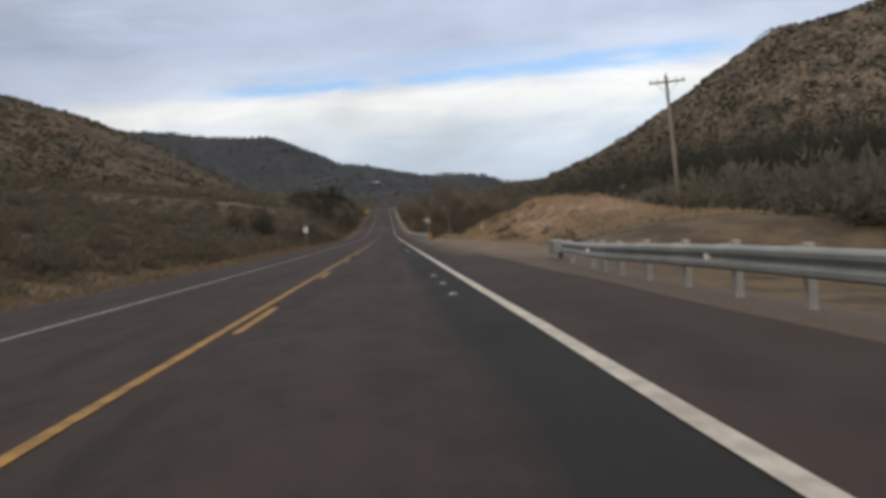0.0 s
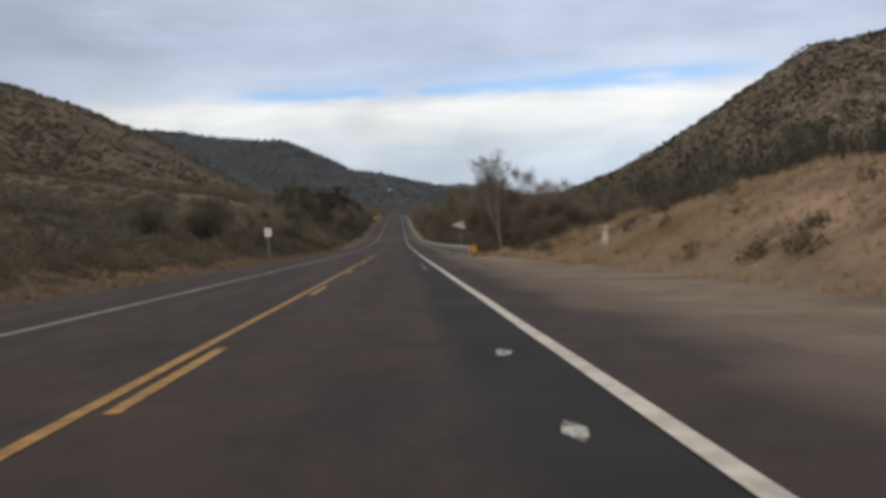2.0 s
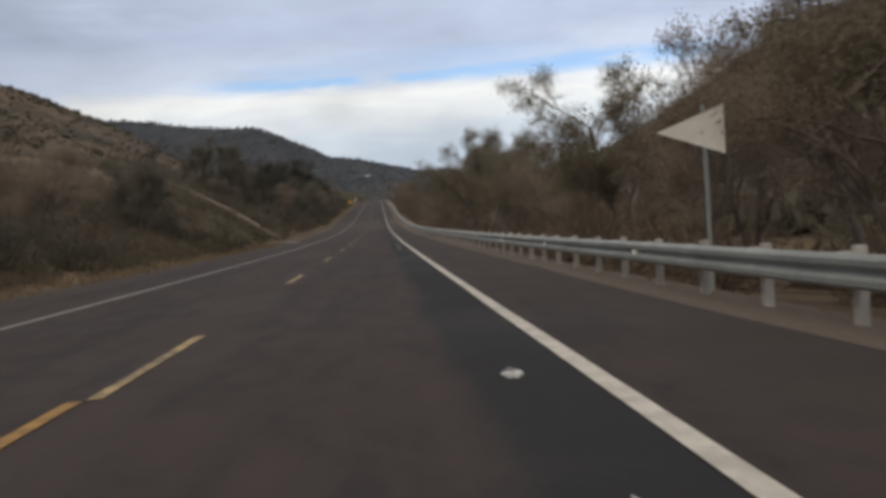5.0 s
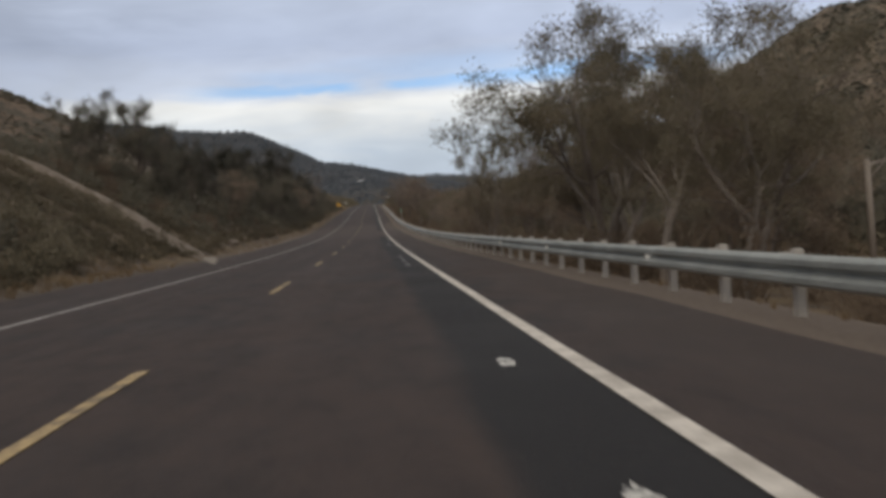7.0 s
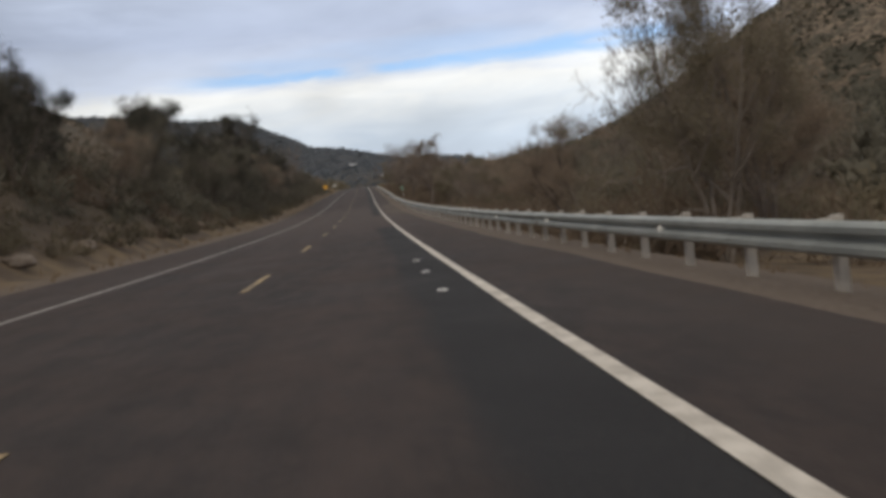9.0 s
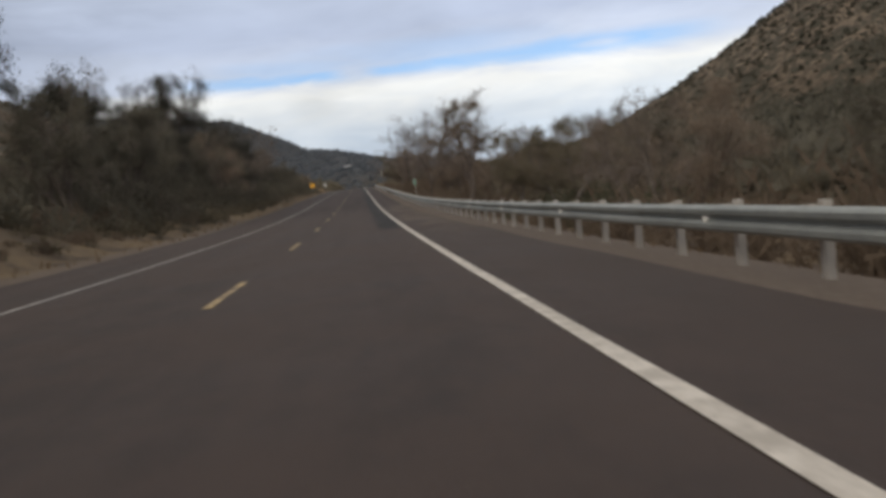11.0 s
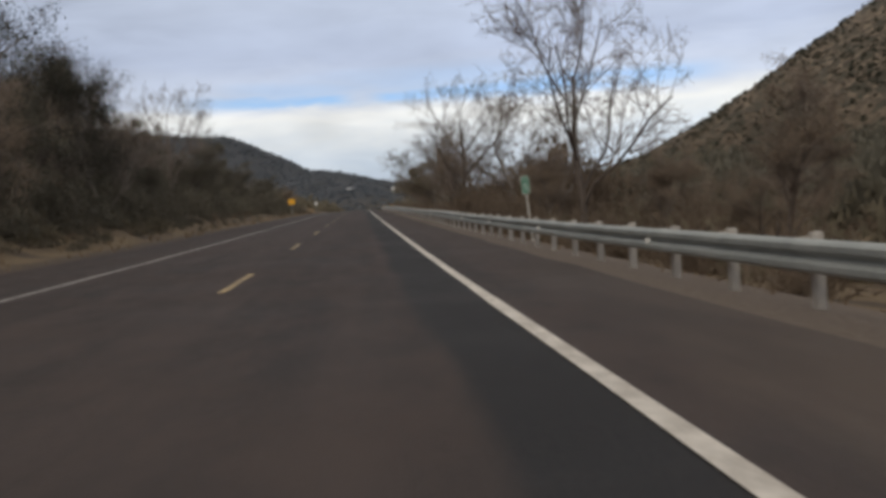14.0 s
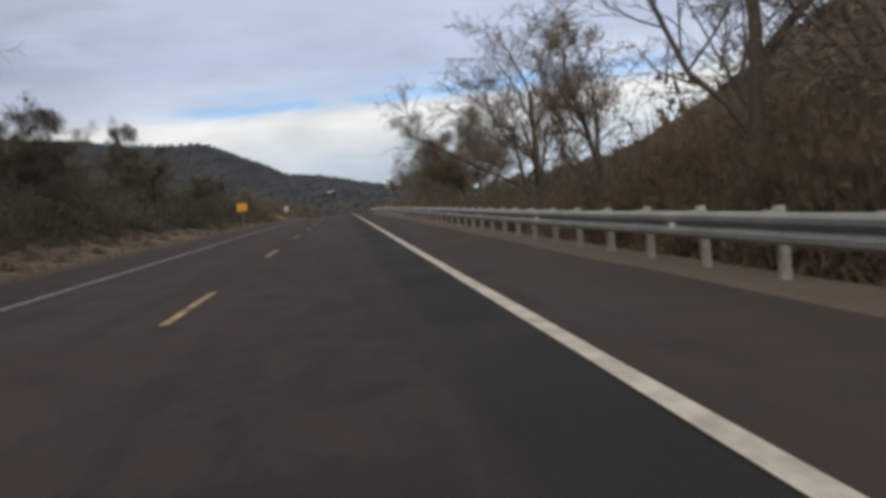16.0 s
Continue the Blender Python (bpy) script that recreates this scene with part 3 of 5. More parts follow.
LINE_R, LINE_C, LINE_L = 1.305, -1.88, -5.17
road = new("road", strip("road", -8.2, 3.06, -58, 716, 0.0, M_ASPHALT, 2.0, 0.08, 0.10))
tagged(road, "two-lane asphalt road with paved shoulders", "road", kind="structure")
for nm, x, y0, y1, mt, lb in (("edge_line", LINE_R, -58, 700, M_WHITE_LINE, "white edge line on asphalt"),
                              ("edge_line", LINE_L, -58, 700, M_OLD_LINE, "worn white edge line on asphalt"),
                              ("centre_line", LINE_C - 0.12, -58, 106.5, M_YELLOW_LINE, "solid yellow centre line on asphalt")):
    w = 0.065 if nm == "edge_line" else 0.055
    tagged(new(nm, strip(nm, x - w, x + w, y0, y1, 0.009, mt, 2.0, 0.004, 0.012, 7)), lb, "road marking", kind="structure")

DASH_FIRST, DASH_LATER = 1.09, 0.24
for i in range(-4, 40):
    end = (DASH_FIRST if i < 8.6 else DASH_LATER) + 12.192 * i
    x = LINE_C + 0.10 if end < 108 else LINE_C
    ob = new("lane_dash", strip("lane_dash", x - 0.055, x + 0.055, end - 3.4, end, 0.009, M_YELLOW_LINE if end < 108 else M_WORN_DASH, 1.0, 0.004, 0.012, i + 50))
    tagged(ob, "worn yellow centre dash on asphalt", "road marking", group="centre dashes", kind="structure")


# ---------------------------------------------------------------- guardrails
def place_on(x, y, lift=0.0):
    return Vector((x, y, float(ground_z(x, y)) + lift))


def beam_profile():
    """The folded W section of a guardrail, as offsets towards the road and heights."""
    pts = [(0.0, 0.156), (-0.05, 0.138), (-0.083, 0.112), (-0.083, 0.060), (-0.045, 0.028), (-0.012, 0.010), (-0.012, -0.010), (-0.045, -0.028),
           (-0.083, -0.060), (-0.083, -0.112), (-0.05, -0.138), (0.0, -0.156)]
    return pts


def beam_mesh(ends):
    """A W beam swept through the points of its middle line, with both faces."""
    verts, faces = [], []
    prof = beam_profile()
    ring = [(d, h) for d, h in prof] + [(d + 0.006, h) for d, h in reversed(prof)]
    n = len(ring)
    for p in ends:
        for d, h in ring:
            verts.append((p[0] + d, p[1], p[2] + h))
    for i in range(len(ends) - 1):
        for k in range(n):
            m = (k + 1) % n
            faces.append((i * n + k, i * n + m, (i + 1) * n + m, (i + 1) * n + k))
    faces.append(tuple(range(n)))
    k = (len(ends) - 1) * n
    faces.append(tuple(k + j for j in reversed(range(n))))
    return mesh_from("beam", verts, faces, M_ZINC)


RAIL_X, RAIL_MID = 4.03, 0.315
# the rail rides a little higher or lower over the road along the way
LEVEL_Y = [92, 130, 190, 236, 252, 268, 290, 312, 322, 332, 450]
LEVEL_Z = [0, -.008, .004, .058, .044, .024, .010, 0, .036, .010, 0]


def level(y):
    return float(np.interp(y, LEVEL_Y, LEVEL_Z))


post_bm = box((0.11, 0.10, 0.95), (0, 0, 0.475), 0.012)
post_data = bpy.data.meshes.new("post")
post_bm.to_mesh(post_data)
post_bm.free()
post_data.materials.append(M_POST)
block_bm = box((0.13, 0.09, 0.30), (0, 0, 0), 0.01)
block_data = bpy.data.meshes.new("spacer_block")
block_bm.to_mesh(block_data)
block_bm.free()
block_data.materials.append(M_POST)
tab_v = [(-0.004, -0.045, -0.05), (-0.004, 0.045, -0.05), (-0.004, 0.055, 0.03), (-0.004, 0.0, 0.06), (-0.004, -0.055, 0.03)]
tab_v += [(x + 0.008, y, z) for x, y, z in tab_v]
tab_data = mesh_from("reflector", tab_v, [(4, 3, 2, 1, 0), (5, 6, 7, 8, 9)] + [(i, (i + 1) % 5, (i + 1) % 5 + 5, i + 5) for i in range(5)], M_SIGN_WHITE)


def guardrail(y0, y1, flare_end, label, seed):
    rng = random.Random(seed)
    rail = new("guardrail")
    tagged(rail, label, "guardrail", group="guardrails")
    pitch = 1.905
    count = int(round((y1 - y0) / pitch)) + 1

    def side(y):
        if not flare_end:
            return RAIL_X
        return RAIL_X + 0.72 * float(ease(y1 - 9.0, y1 + 1.0, y))

    def drop(y):
        return 0.14 * float(ease(y1 - 14.0, y1, y)) if flare_end else 0.0

    for i in range(count):
        y = y0 + pitch * i
        x, z = side(y), float(road_z(y)) - drop(y) + level(y)
        if flare_end and i == count - 2:
            continue
        ob = part("post", post_data, None, rail)
        ob.matrix_basis = pose(x + 0.21, y, z - 0.44 + rng.uniform(-0.012, 0.012), rng.uniform(-1.2, 1.2), rng.uniform(-1.2, 1.2), rng.uniform(-2, 2))
        ob = part("spacer_block", block_data, None, rail)
        ob.matrix_basis = pose(x + 0.068, y, z + RAIL_MID + 0.01, 0, 0, rng.uniform(-1, 1))
        if i % 4 == (0 if flare_end else 3):
            ob = part("reflector", tab_data, None, rail, "small white reflector tab")
            ob.matrix_basis = pose(x - 0.056, y + 0.28, z + RAIL_MID, 0, 0, 62) @ Matrix.Scale(0.85, 4)
    for i in range(0, count - 1, 2):
        a, b = y0 + pitch * i - 0.12, min(y0 + pitch * (i + 2), y1) + 0.12
        ys = [a, (a + b) / 2, b]
        dz = 0.002 * (i % 4)
        part("beam", beam_mesh([(side(y) - dz, y, float(road_z(y)) - drop(y) + level(y) + RAIL_MID + dz) for y in ys]), None, rail, "galvanised W-shaped steel beam")
    return rail


rail_a = guardrail(-35.0, 24.05, True, "galvanised steel guardrail on weathered posts with a flared end", 2)
rail_b = guardrail(92.88, 447.3, False, "long galvanised steel guardrail on weathered posts beside the shoulder", 3)

# blunt head where the first rail ends
hx, hy = RAIL_X + 0.70, 25.2
hz = float(road_z(hy)) + RAIL_MID - 0.14
head = part("impact_head", box((0.34, 0.9, 0.34), (hx + 0.02, hy - 0.1, hz), 0.03), M_ZINC, rail_a, "boxy galvanised end terminal")
part("face_plate", box((0.40, 0.05, 0.40), (hx + 0.02, hy + 0.38, hz), 0.012), M_ZINC, head)
part("rib", box((0.36, 0.05, 0.36), (hx + 0.02, hy - 0.32, hz), 0.01), M_ZINC, head)
part("foot_post", box((0.14, 0.16, 0.9), (hx + 0.06, hy - 0.3, hz - 0.45), 0.01), M_POLE, rail_a)

# striped object marker where the second rail begins
mx, my = 4.15, 91.55
mz = float(road_z(my)) + 0.36
part("end_plate", box((0.03, 1.1, 0.40), (mx - 0.06, my + 0.62, mz - 0.02), 0.008, Matrix.Rotation(radians(6), 4, "Z")), M_ZINC, rail_b)
part("end_post", box((0.22, 0.20, 0.60), (mx + 0.06, my + 0.12, mz - 0.38), 0.015), M_CONCRETE, rail_b, "pale stub post at the rail end")
marker = new("object_marker")
marker.matrix_basis = pose(mx, my, mz, 0, 0, 0)
tagged(marker, "yellow and black striped hazard panel on the rail end", "traffic sign")
part("panel", box((0.43, 0.012, 0.43), (0, 0, 0), 0.004), M_SIGN_YELLOW, marker)


def clip_stripe(offset, width, half):
    """A slanting band from lower left to upper right, cut to a square."""
    bm = bmesh.new()
    corners = [(-1, -1 + offset), (1, 1 + offset), (1, 1 + offset + width), (-1, -1 + offset + width)]
    face = bm.faces.new([bm.verts.new((x, -0.0105, z)) for x, z in corners])
    for co, no in (((half, 0, 0), (1, 0, 0)), ((-half, 0, 0), (-1, 0, 0)), ((0, 0, half), (0, 0, 1)), ((0, 0, -half), (0, 0, -1))):
        bmesh.ops.bisect_plane(bm, geom=bm.verts[:] + bm.edges[:] + bm.faces[:], plane_co=co, plane_no=no, clear_outer=True)
    ext = bmesh.ops.extrude_face_region(bm, geom=bm.faces[:])
    bmesh.ops.translate(bm, vec=(0, 0.003, 0), verts=[g for g in ext["geom"] if isinstance(g, bmesh.types.BMVert)])
    return bm


for off in (-0.36, -0.07, 0.22):
    part("stripe", clip_stripe(off, 0.13, 0.205), M_SIGN_BLACK, marker)

# ---------------------------------------------------------------- white blotches on the sealed strip
rng = np.random.RandomState(11)
for base, gap in ((12.9, 2.75), (42.2, 3.1), (71.6, 2.85), (100.4, 2.85), (139.2, 3.2), (163.2, 3.35), (188.8, 2.85)):
    for k in range(3):
        y0, x0 = base + gap * k + rng.uniform(-0.1, 0.1), 0.85 + rng.uniform(-0.02, 0.02)
        z0 = float(road_z(y0)) + 0.010
        n = 18
        outer = [(0.045 + 0.04 * rng.rand(), 0.11 + 0.11 * rng.rand()) for _ in range(n)]
        ring_o = [(x0 + a * math.cos(2 * math.pi * i / n), y0 + b * math.sin(2 * math.pi * i / n), z0) for i, (a, b) in enumerate(outer)]
        ring_i = [(x0 + 0.12 * (p[0] - x0), y0 + 0.12 * (p[1] - y0), z0) for p in ring_o]
        vs = ring_o + ring_i
        fs = [(i, (i + 1) % n, (i + 1) % n + n, i + n) for i in range(n)]
        tagged(new("pavement_mark", mesh_from("pavement_mark", vs, fs, M_WORN_WHITE)), "worn white blotch on dark asphalt", "road marking", group="white blotches", kind="structure")


# dark worn hollows in the dusty lay-by
M_HOLLOW = material("dark_worn_asphalt", two_tone((0.105, 0.083, 0.070), (0.150, 0.119, 0.098), 2.0, 20), bump=0.3)
for hx, hy, ha, hb in ((3.37, 80.6, 0.23, 0.45), (3.22, 73.6, 0.30, 0.22), (3.48, 72.4, 0.24, 0.18)):
    n = 20
    reach = [0.7 + 0.4 * rng.rand() for _ in range(n)]
    ring_o = [(hx + ha * r * math.cos(2 * math.pi * i / n), hy + hb * r * math.sin(2 * math.pi * i / n)) for i, r in enumerate(reach)]
    ring_o = [(px, py, max(float(ground_z(px, py)), float(road_z(py)) if px < 3.1 else -99.0) + 0.014) for px, py in ring_o]
    tagged(new("pavement_patch", mesh_from("pavement_patch", ring_o, [tuple(range(n))], M_HOLLOW)), "dark worn hollow in dusty asphalt", "road patch", kind="structure")


# ---------------------------------------------------------------- signs
def sign(name, x, y, mid, width, height, face, back, label, category, outline=None, turn=0.0, lean=0.0, post_up=0.0, post_mat=None, post_w=0.055):
    """A flat sign on a channel post; mid is the height of its middle over the road."""
    foot = place_on(x, y)
    thing = new(name)
    thing.matrix_basis = pose(foot.x, foot.y, foot.z, 0, lean, turn)
    tagged(thing, label, category)
    up = float(road_z(y)) + mid - foot.z
    top = up + height / 2 + post_up
    part("post", join_box([((post_w, 0.012, top), (0, 0.0, top / 2)), ((0.010, 0.03, top), (0.005 - post_w / 2, 0.018, top / 2)), ((0.010, 0.03, top), (post_w / 2 - 0.005, 0.018, top / 2))]), post_mat or M_ZINC, thing)
    if outline is None:
        outline = [(-width / 2, -height / 2), (width / 2, -height / 2), (width / 2, height / 2), (-width / 2, height / 2)]
    bm = bmesh.new()
    f = bm.faces.new([bm.verts.new((px, -0.012, up + pz)) for px, pz in outline])
    ext = bmesh.ops.extrude_face_region(bm, geom=[f])
    bmesh.ops.translate(bm, vec=(0, -0.004, 0), verts=[g for g in ext["geom"] if isinstance(g, bmesh.types.BMVert)])
    bmesh.ops.recalc_face_normals(bm, faces=bm.faces)
    plate = part("plate", bm, face, thing)
    return thing, plate, up


def join_box(boxes):
    bm = bmesh.new()
    for size, at in boxes:
        made = bmesh.ops.create_cube(bm, size=1.0)
        bmesh.ops.scale(bm, vec=size, verts=made["verts"])
        bmesh.ops.translate(bm, vec=at, verts=made["verts"])
    return bm


thing, plate, up = sign("road_sign", -10.25, 111.2, 2.17, 0.53, 0.69, M_SIGN_BACK, None, "blank pale back of a rectangular road sign on a post", "traffic sign", post_up=0.0)
part("stiffener", join_box([((0.05, 0.02, 0.66), (0.03, -0.028, up))]), M_POST, thing, "rusty upright strip")
sign("pennant_sign", 5.05, 113.8, 2.09, 1.0, 0.75, M_SIGN_BACK, None, "blank back of a pointed pennant road sign on a post", "traffic sign",
     outline=[(-0.74, 0.0), (0.31, -0.375), (0.31, 0.375)])


def text_part(name, words, size, at, mat, parent, turn=None):
    curve = bpy.data.curves.new(name, "FONT")
    curve.body, curve.size, curve.align_x, curve.align_y, curve.extrude = words, size, "CENTER", "CENTER", 0.002
    ob = bpy.data.objects.new("text_source", curve)
    scene.collection.objects.link(ob)
    data = bpy.data.meshes.new_from_object(ob.evaluated_get(bpy.context.evaluated_depsgraph_get()))
    bpy.data.objects.remove(ob)
    data.materials.append(mat)
    made = part(name, data, None, parent)
    made.matrix_basis = pose(*at, 90, 0, 0)
    return made


thing, plate, up = sign("mile_marker", 5.58, 306.1, 1.40, 0.27, 0.58, M_SIGN_GREEN, None, "green mile marker with white figure five on a thin post", "traffic sign", lean=-4.5, post_mat=M_SIGN_BACK, post_w=0.036)
rim = [((0.27, 0.003, 0.016), (0, -0.018, up + 0.280)), ((0.27, 0.003, 0.016), (0, -0.018, up - 0.280)), ((0.016, 0.003, 0.55), (0.125, -0.018, up)), ((0.016, 0.003, 0.55), (-0.125, -0.018, up))]
part("border", join_box(rim), M_SIGN_WHITE, plate)
text_part("word", "MILE", 0.10, (0, -0.019, up + 0.19), M_SIGN_WHITE, plate)
text_part("figure", "5", 0.36, (0, -0.019, up - 0.07), M_SIGN_WHITE, plate)

sign("warning_sign", -9.6, 405.0, 2.0, 0.95, 0.75, M_SIGN_YELLOW, None, "plain yellow warning sign on a post by the verge", "traffic sign")
sign("road_sign", 5.3, 412.9, 3.0, 0.75, 0.85, M_SIGN_WHITE, None, "plain white road sign on a tall post", "traffic sign")
sign("road_sign", -9.4, 470.0, 2.0, 0.6, 0.7, M_SIGN_WHITE, None, "small white road sign beyond the bend in grade", "traffic sign")

sign("marker_sign", 5.1, 421.0, 0.55, 0.25, 0.45, M_YELLOW_LINE, None, "small dull yellow marker panel at the roadside", "traffic sign")
sign("marker_sign", 4.6, 452.0, 0.55, 0.25, 0.45, M_YELLOW_LINE, None, "small dull yellow marker panel at the roadside", "traffic sign")

# ---------------------------------------------------------------- utility pole and marker post
foot = place_on(19.0, 57.0)
top = float(road_z(57.0)) + 9.55 - foot.z
pole = new("utility_pole")
pole.matrix_basis = pose(*foot, 0, -2.0, 0)
tagged(pole, "weathered wooden utility pole with a single crossarm", "utility pole")
part("shaft", tube_mesh("shaft", [(0, 0, -0.3), (0, 0, top * 0.5), (0, 0, top)], [0.15, 0.125, 0.095], M_POLE, 10), None, pole)
part("crossarm", box((2.35, 0.10, 0.12), (0, -0.13, top - 0.42), 0.01), M_POLE, pole)
for sx in (-1, 1):
    part("brace", tube_mesh("brace", [(sx * 0.75, -0.13, top - 0.48), (sx * 0.05, -0.11, top - 1.15)], [0.018, 0.018], M_ZINC, 6), None, pole)
for px in (-1.08, -0.62, 0.62, 1.08):
    part("insulator", tube_mesh("insulator", [(px, -0.13, top - 0.36), (px, -0.13, top - 0.30), (px, -0.13, top - 0.24), (px, -0.13, top - 0.18)], [0.02, 0.045, 0.05, 0.025], M_CERAMIC, 8), None, pole)
part("insulator", tube_mesh("insulator", [(0, 0, top), (0, 0, top + 0.07), (0, 0, top + 0.14), (0, 0, top + 0.2)], [0.02, 0.045, 0.05, 0.025], M_CERAMIC, 8), None, pole)

foot = place_on(18.71, 54.8)
stake = new("marker_post")
stake.matrix_basis = pose(*foot, 0, 2, 15)
tagged(stake, "orange plastic marker post standing in dry ground", "marker post")
part("blade", box((0.11, 0.03, 1.35), (0, 0, 0.62), 0.01), M_ORANGE, stake)
part("cap", box((0.12, 0.036, 0.05), (0, 0, 1.32), 0.008), M_SIGN_WHITE, stake)


# ---------------------------------------------------------------- white bicycle on the bank
def bicycle(at, turn, lean):
    bike = new("bicycle")
    bike.matrix_basis = pose(*at, lean, 0, turn) @ Matrix.Scale(0.80, 4)
    tagged(bike, "old bicycle painted all white standing in dry grass", "bicycle")

    def ring(radius, thick, n=28, sides=6):
        verts, faces = [], []
        for i in range(n):
            a = 2 * math.pi * i / n
            for s in range(sides):
                b = 2 * math.pi * s / sides
                r = radius + thick * math.cos(b)
                verts.append((r * math.cos(a), thick * math.sin(b), r * math.sin(a)))
        for i in range(n):
            for s in range(sides):
                j, t = (i + 1) % n, (s + 1) % sides
                faces.append((i * sides + s, j * sides + s, j * sides + t, i * sides + t))
        return verts, faces

    wheel_r = 0.33
    for px in (-0.51, 0.52):
        tyre = part("wheel", mesh_from("wheel", *ring(wheel_r - 0.02, 0.022), M_BIKE, smooth=True), None, bike)
        tyre.matrix_basis = pose(px, 0, wheel_r)
        part("hub", tube_mesh("hub", [(0, -0.05, 0), (0, 0.05, 0)], [0.025, 0.025], M_BIKE, 8), None, tyre)
        for k in range(14):
            a = 2 * math.pi * k / 14
            part("spoke", tube_mesh("spoke", [(0, 0.02 * (-1) ** k, 0), (0.30 * math.cos(a), 0, 0.30 * math.sin(a))], [0.004, 0.004], M_BIKE, 4), None, tyre)
    bb, seat, head_t, head_b = (-0.08, 0, 0.29), (-0.24, 0, 0.76), (0.36, 0, 0.80), (0.41, 0, 0.66)
    for nm, p, q, r in (("seat_tube", bb, seat, 0.018), ("down_tube", bb, head_b, 0.020), ("top_tube", seat, head_t, 0.017), ("head_tube", head_t, head_b, 0.022),
                        ("chain_stay", bb, (-0.51, 0, 0.33), 0.012), ("seat_stay", seat, (-0.51, 0, 0.33), 0.011), ("fork", head_b, (0.52, 0, 0.33), 0.014),
                        ("seat_post", seat, (-0.27, 0, 0.90), 0.014), ("stem", head_t, (0.33, 0, 0.93), 0.014)):
        part(nm, tube_mesh(nm, [p, q], [r, r], M_BIKE, 8), None, bike)
    part("saddle", box((0.26, 0.13, 0.05), (-0.26, 0, 0.92), 0.02), M_BIKE, bike)
    part("handlebar", tube_mesh("handlebar", [(0.22, -0.30, 0.95), (0.30, -0.24, 0.97), (0.34, 0, 0.94), (0.30, 0.24, 0.97), (0.22, 0.30, 0.95)], [0.014] * 5, M_BIKE, 8), None, bike)
    part("crank", tube_mesh("crank", [(-0.18, -0.09, 0.16), (-0.08, -0.08, 0.29), (-0.08, 0.08, 0.29), (0.02, 0.09, 0.42)], [0.012] * 4, M_BIKE, 6), None, bike)
    return bike


bicycle(place_on(7.84, 74.8, 0.0), 86, 5)

# ---------------------------------------------------------------- concrete down-drain on the cutting
line = [(-9.6, 189.8), (-11.5, 189.9), (-13.0, 190.0), (-15.0, 190.6), (-17.0, 191.4), (-19.0, 192.3), (-21.5, 193.6), (-24.0, 195.0)]
verts, faces = [], []
for px, py in line:
    g = float(ground_z(px, py)) + 0.10
    rise = 0.25 + 0.75 * float(ease(9.6, 13.0, -px))
    for dy, dz in ((-1.15, -0.35), (-1.15, 0.05), (-0.98, 0.06), (-0.55, -0.06), (0.45, -0.06), (0.85, 0.48), (1.10, 0.50), (1.10, -0.35)):
        verts.append((px, py + dy, g + (dz * rise if dz > 0 else dz) - 0.14 * (1 - rise)))
for i in range(len(line) - 1):
    faces += [(8 * i + k, 8 * i + k + 1, 8 * i + k + 9, 8 * i + k + 8) for k in range(7)]
k = 8 * (len(line) - 1)
faces += [tuple(range(7, -1, -1)), tuple(k + j for j in range(8))]
drain = new("spillway", mesh_from("spillway", verts, faces, M_CONCRETE))
tagged(drain, "pale concrete drainage chute running down the bank", "drain", kind="structure")
silt_rng = np.random.RandomState(21)
verts, faces = [], []
for k in range(25):
    f = k / 24
    px, py = -9.4 + 2.5 * f ** 0.8, 189.4 - 11.2 * f
    for e in (-1, 1):
        qx = px + e * (0.10 + 0.22 * silt_rng.rand()) * (1.15 - f)
        qy = py + e * (0.5 + 0.9 * silt_rng.rand()) * (1.1 - f)
        qz = float(road_z(qy)) + 0.006 if qx > -8.3 else max(float(ground_z(qx, qy)), float(road_z(qy)) - 0.05) + 0.03
        verts.append((qx, qy, qz))
    if k:
        faces.append((2 * k - 2, 2 * k - 1, 2 * k + 1, 2 * k))
silt = new("silt_fan", mesh_from("silt_fan", verts, faces, M_SILT))
tagged(silt, "fan of pale silt at the foot of the chute", "drain", kind="structure")


# ---------------------------------------------------------------- plants
def unit(v):
    return v / (np.linalg.norm(v) + 1e-9)


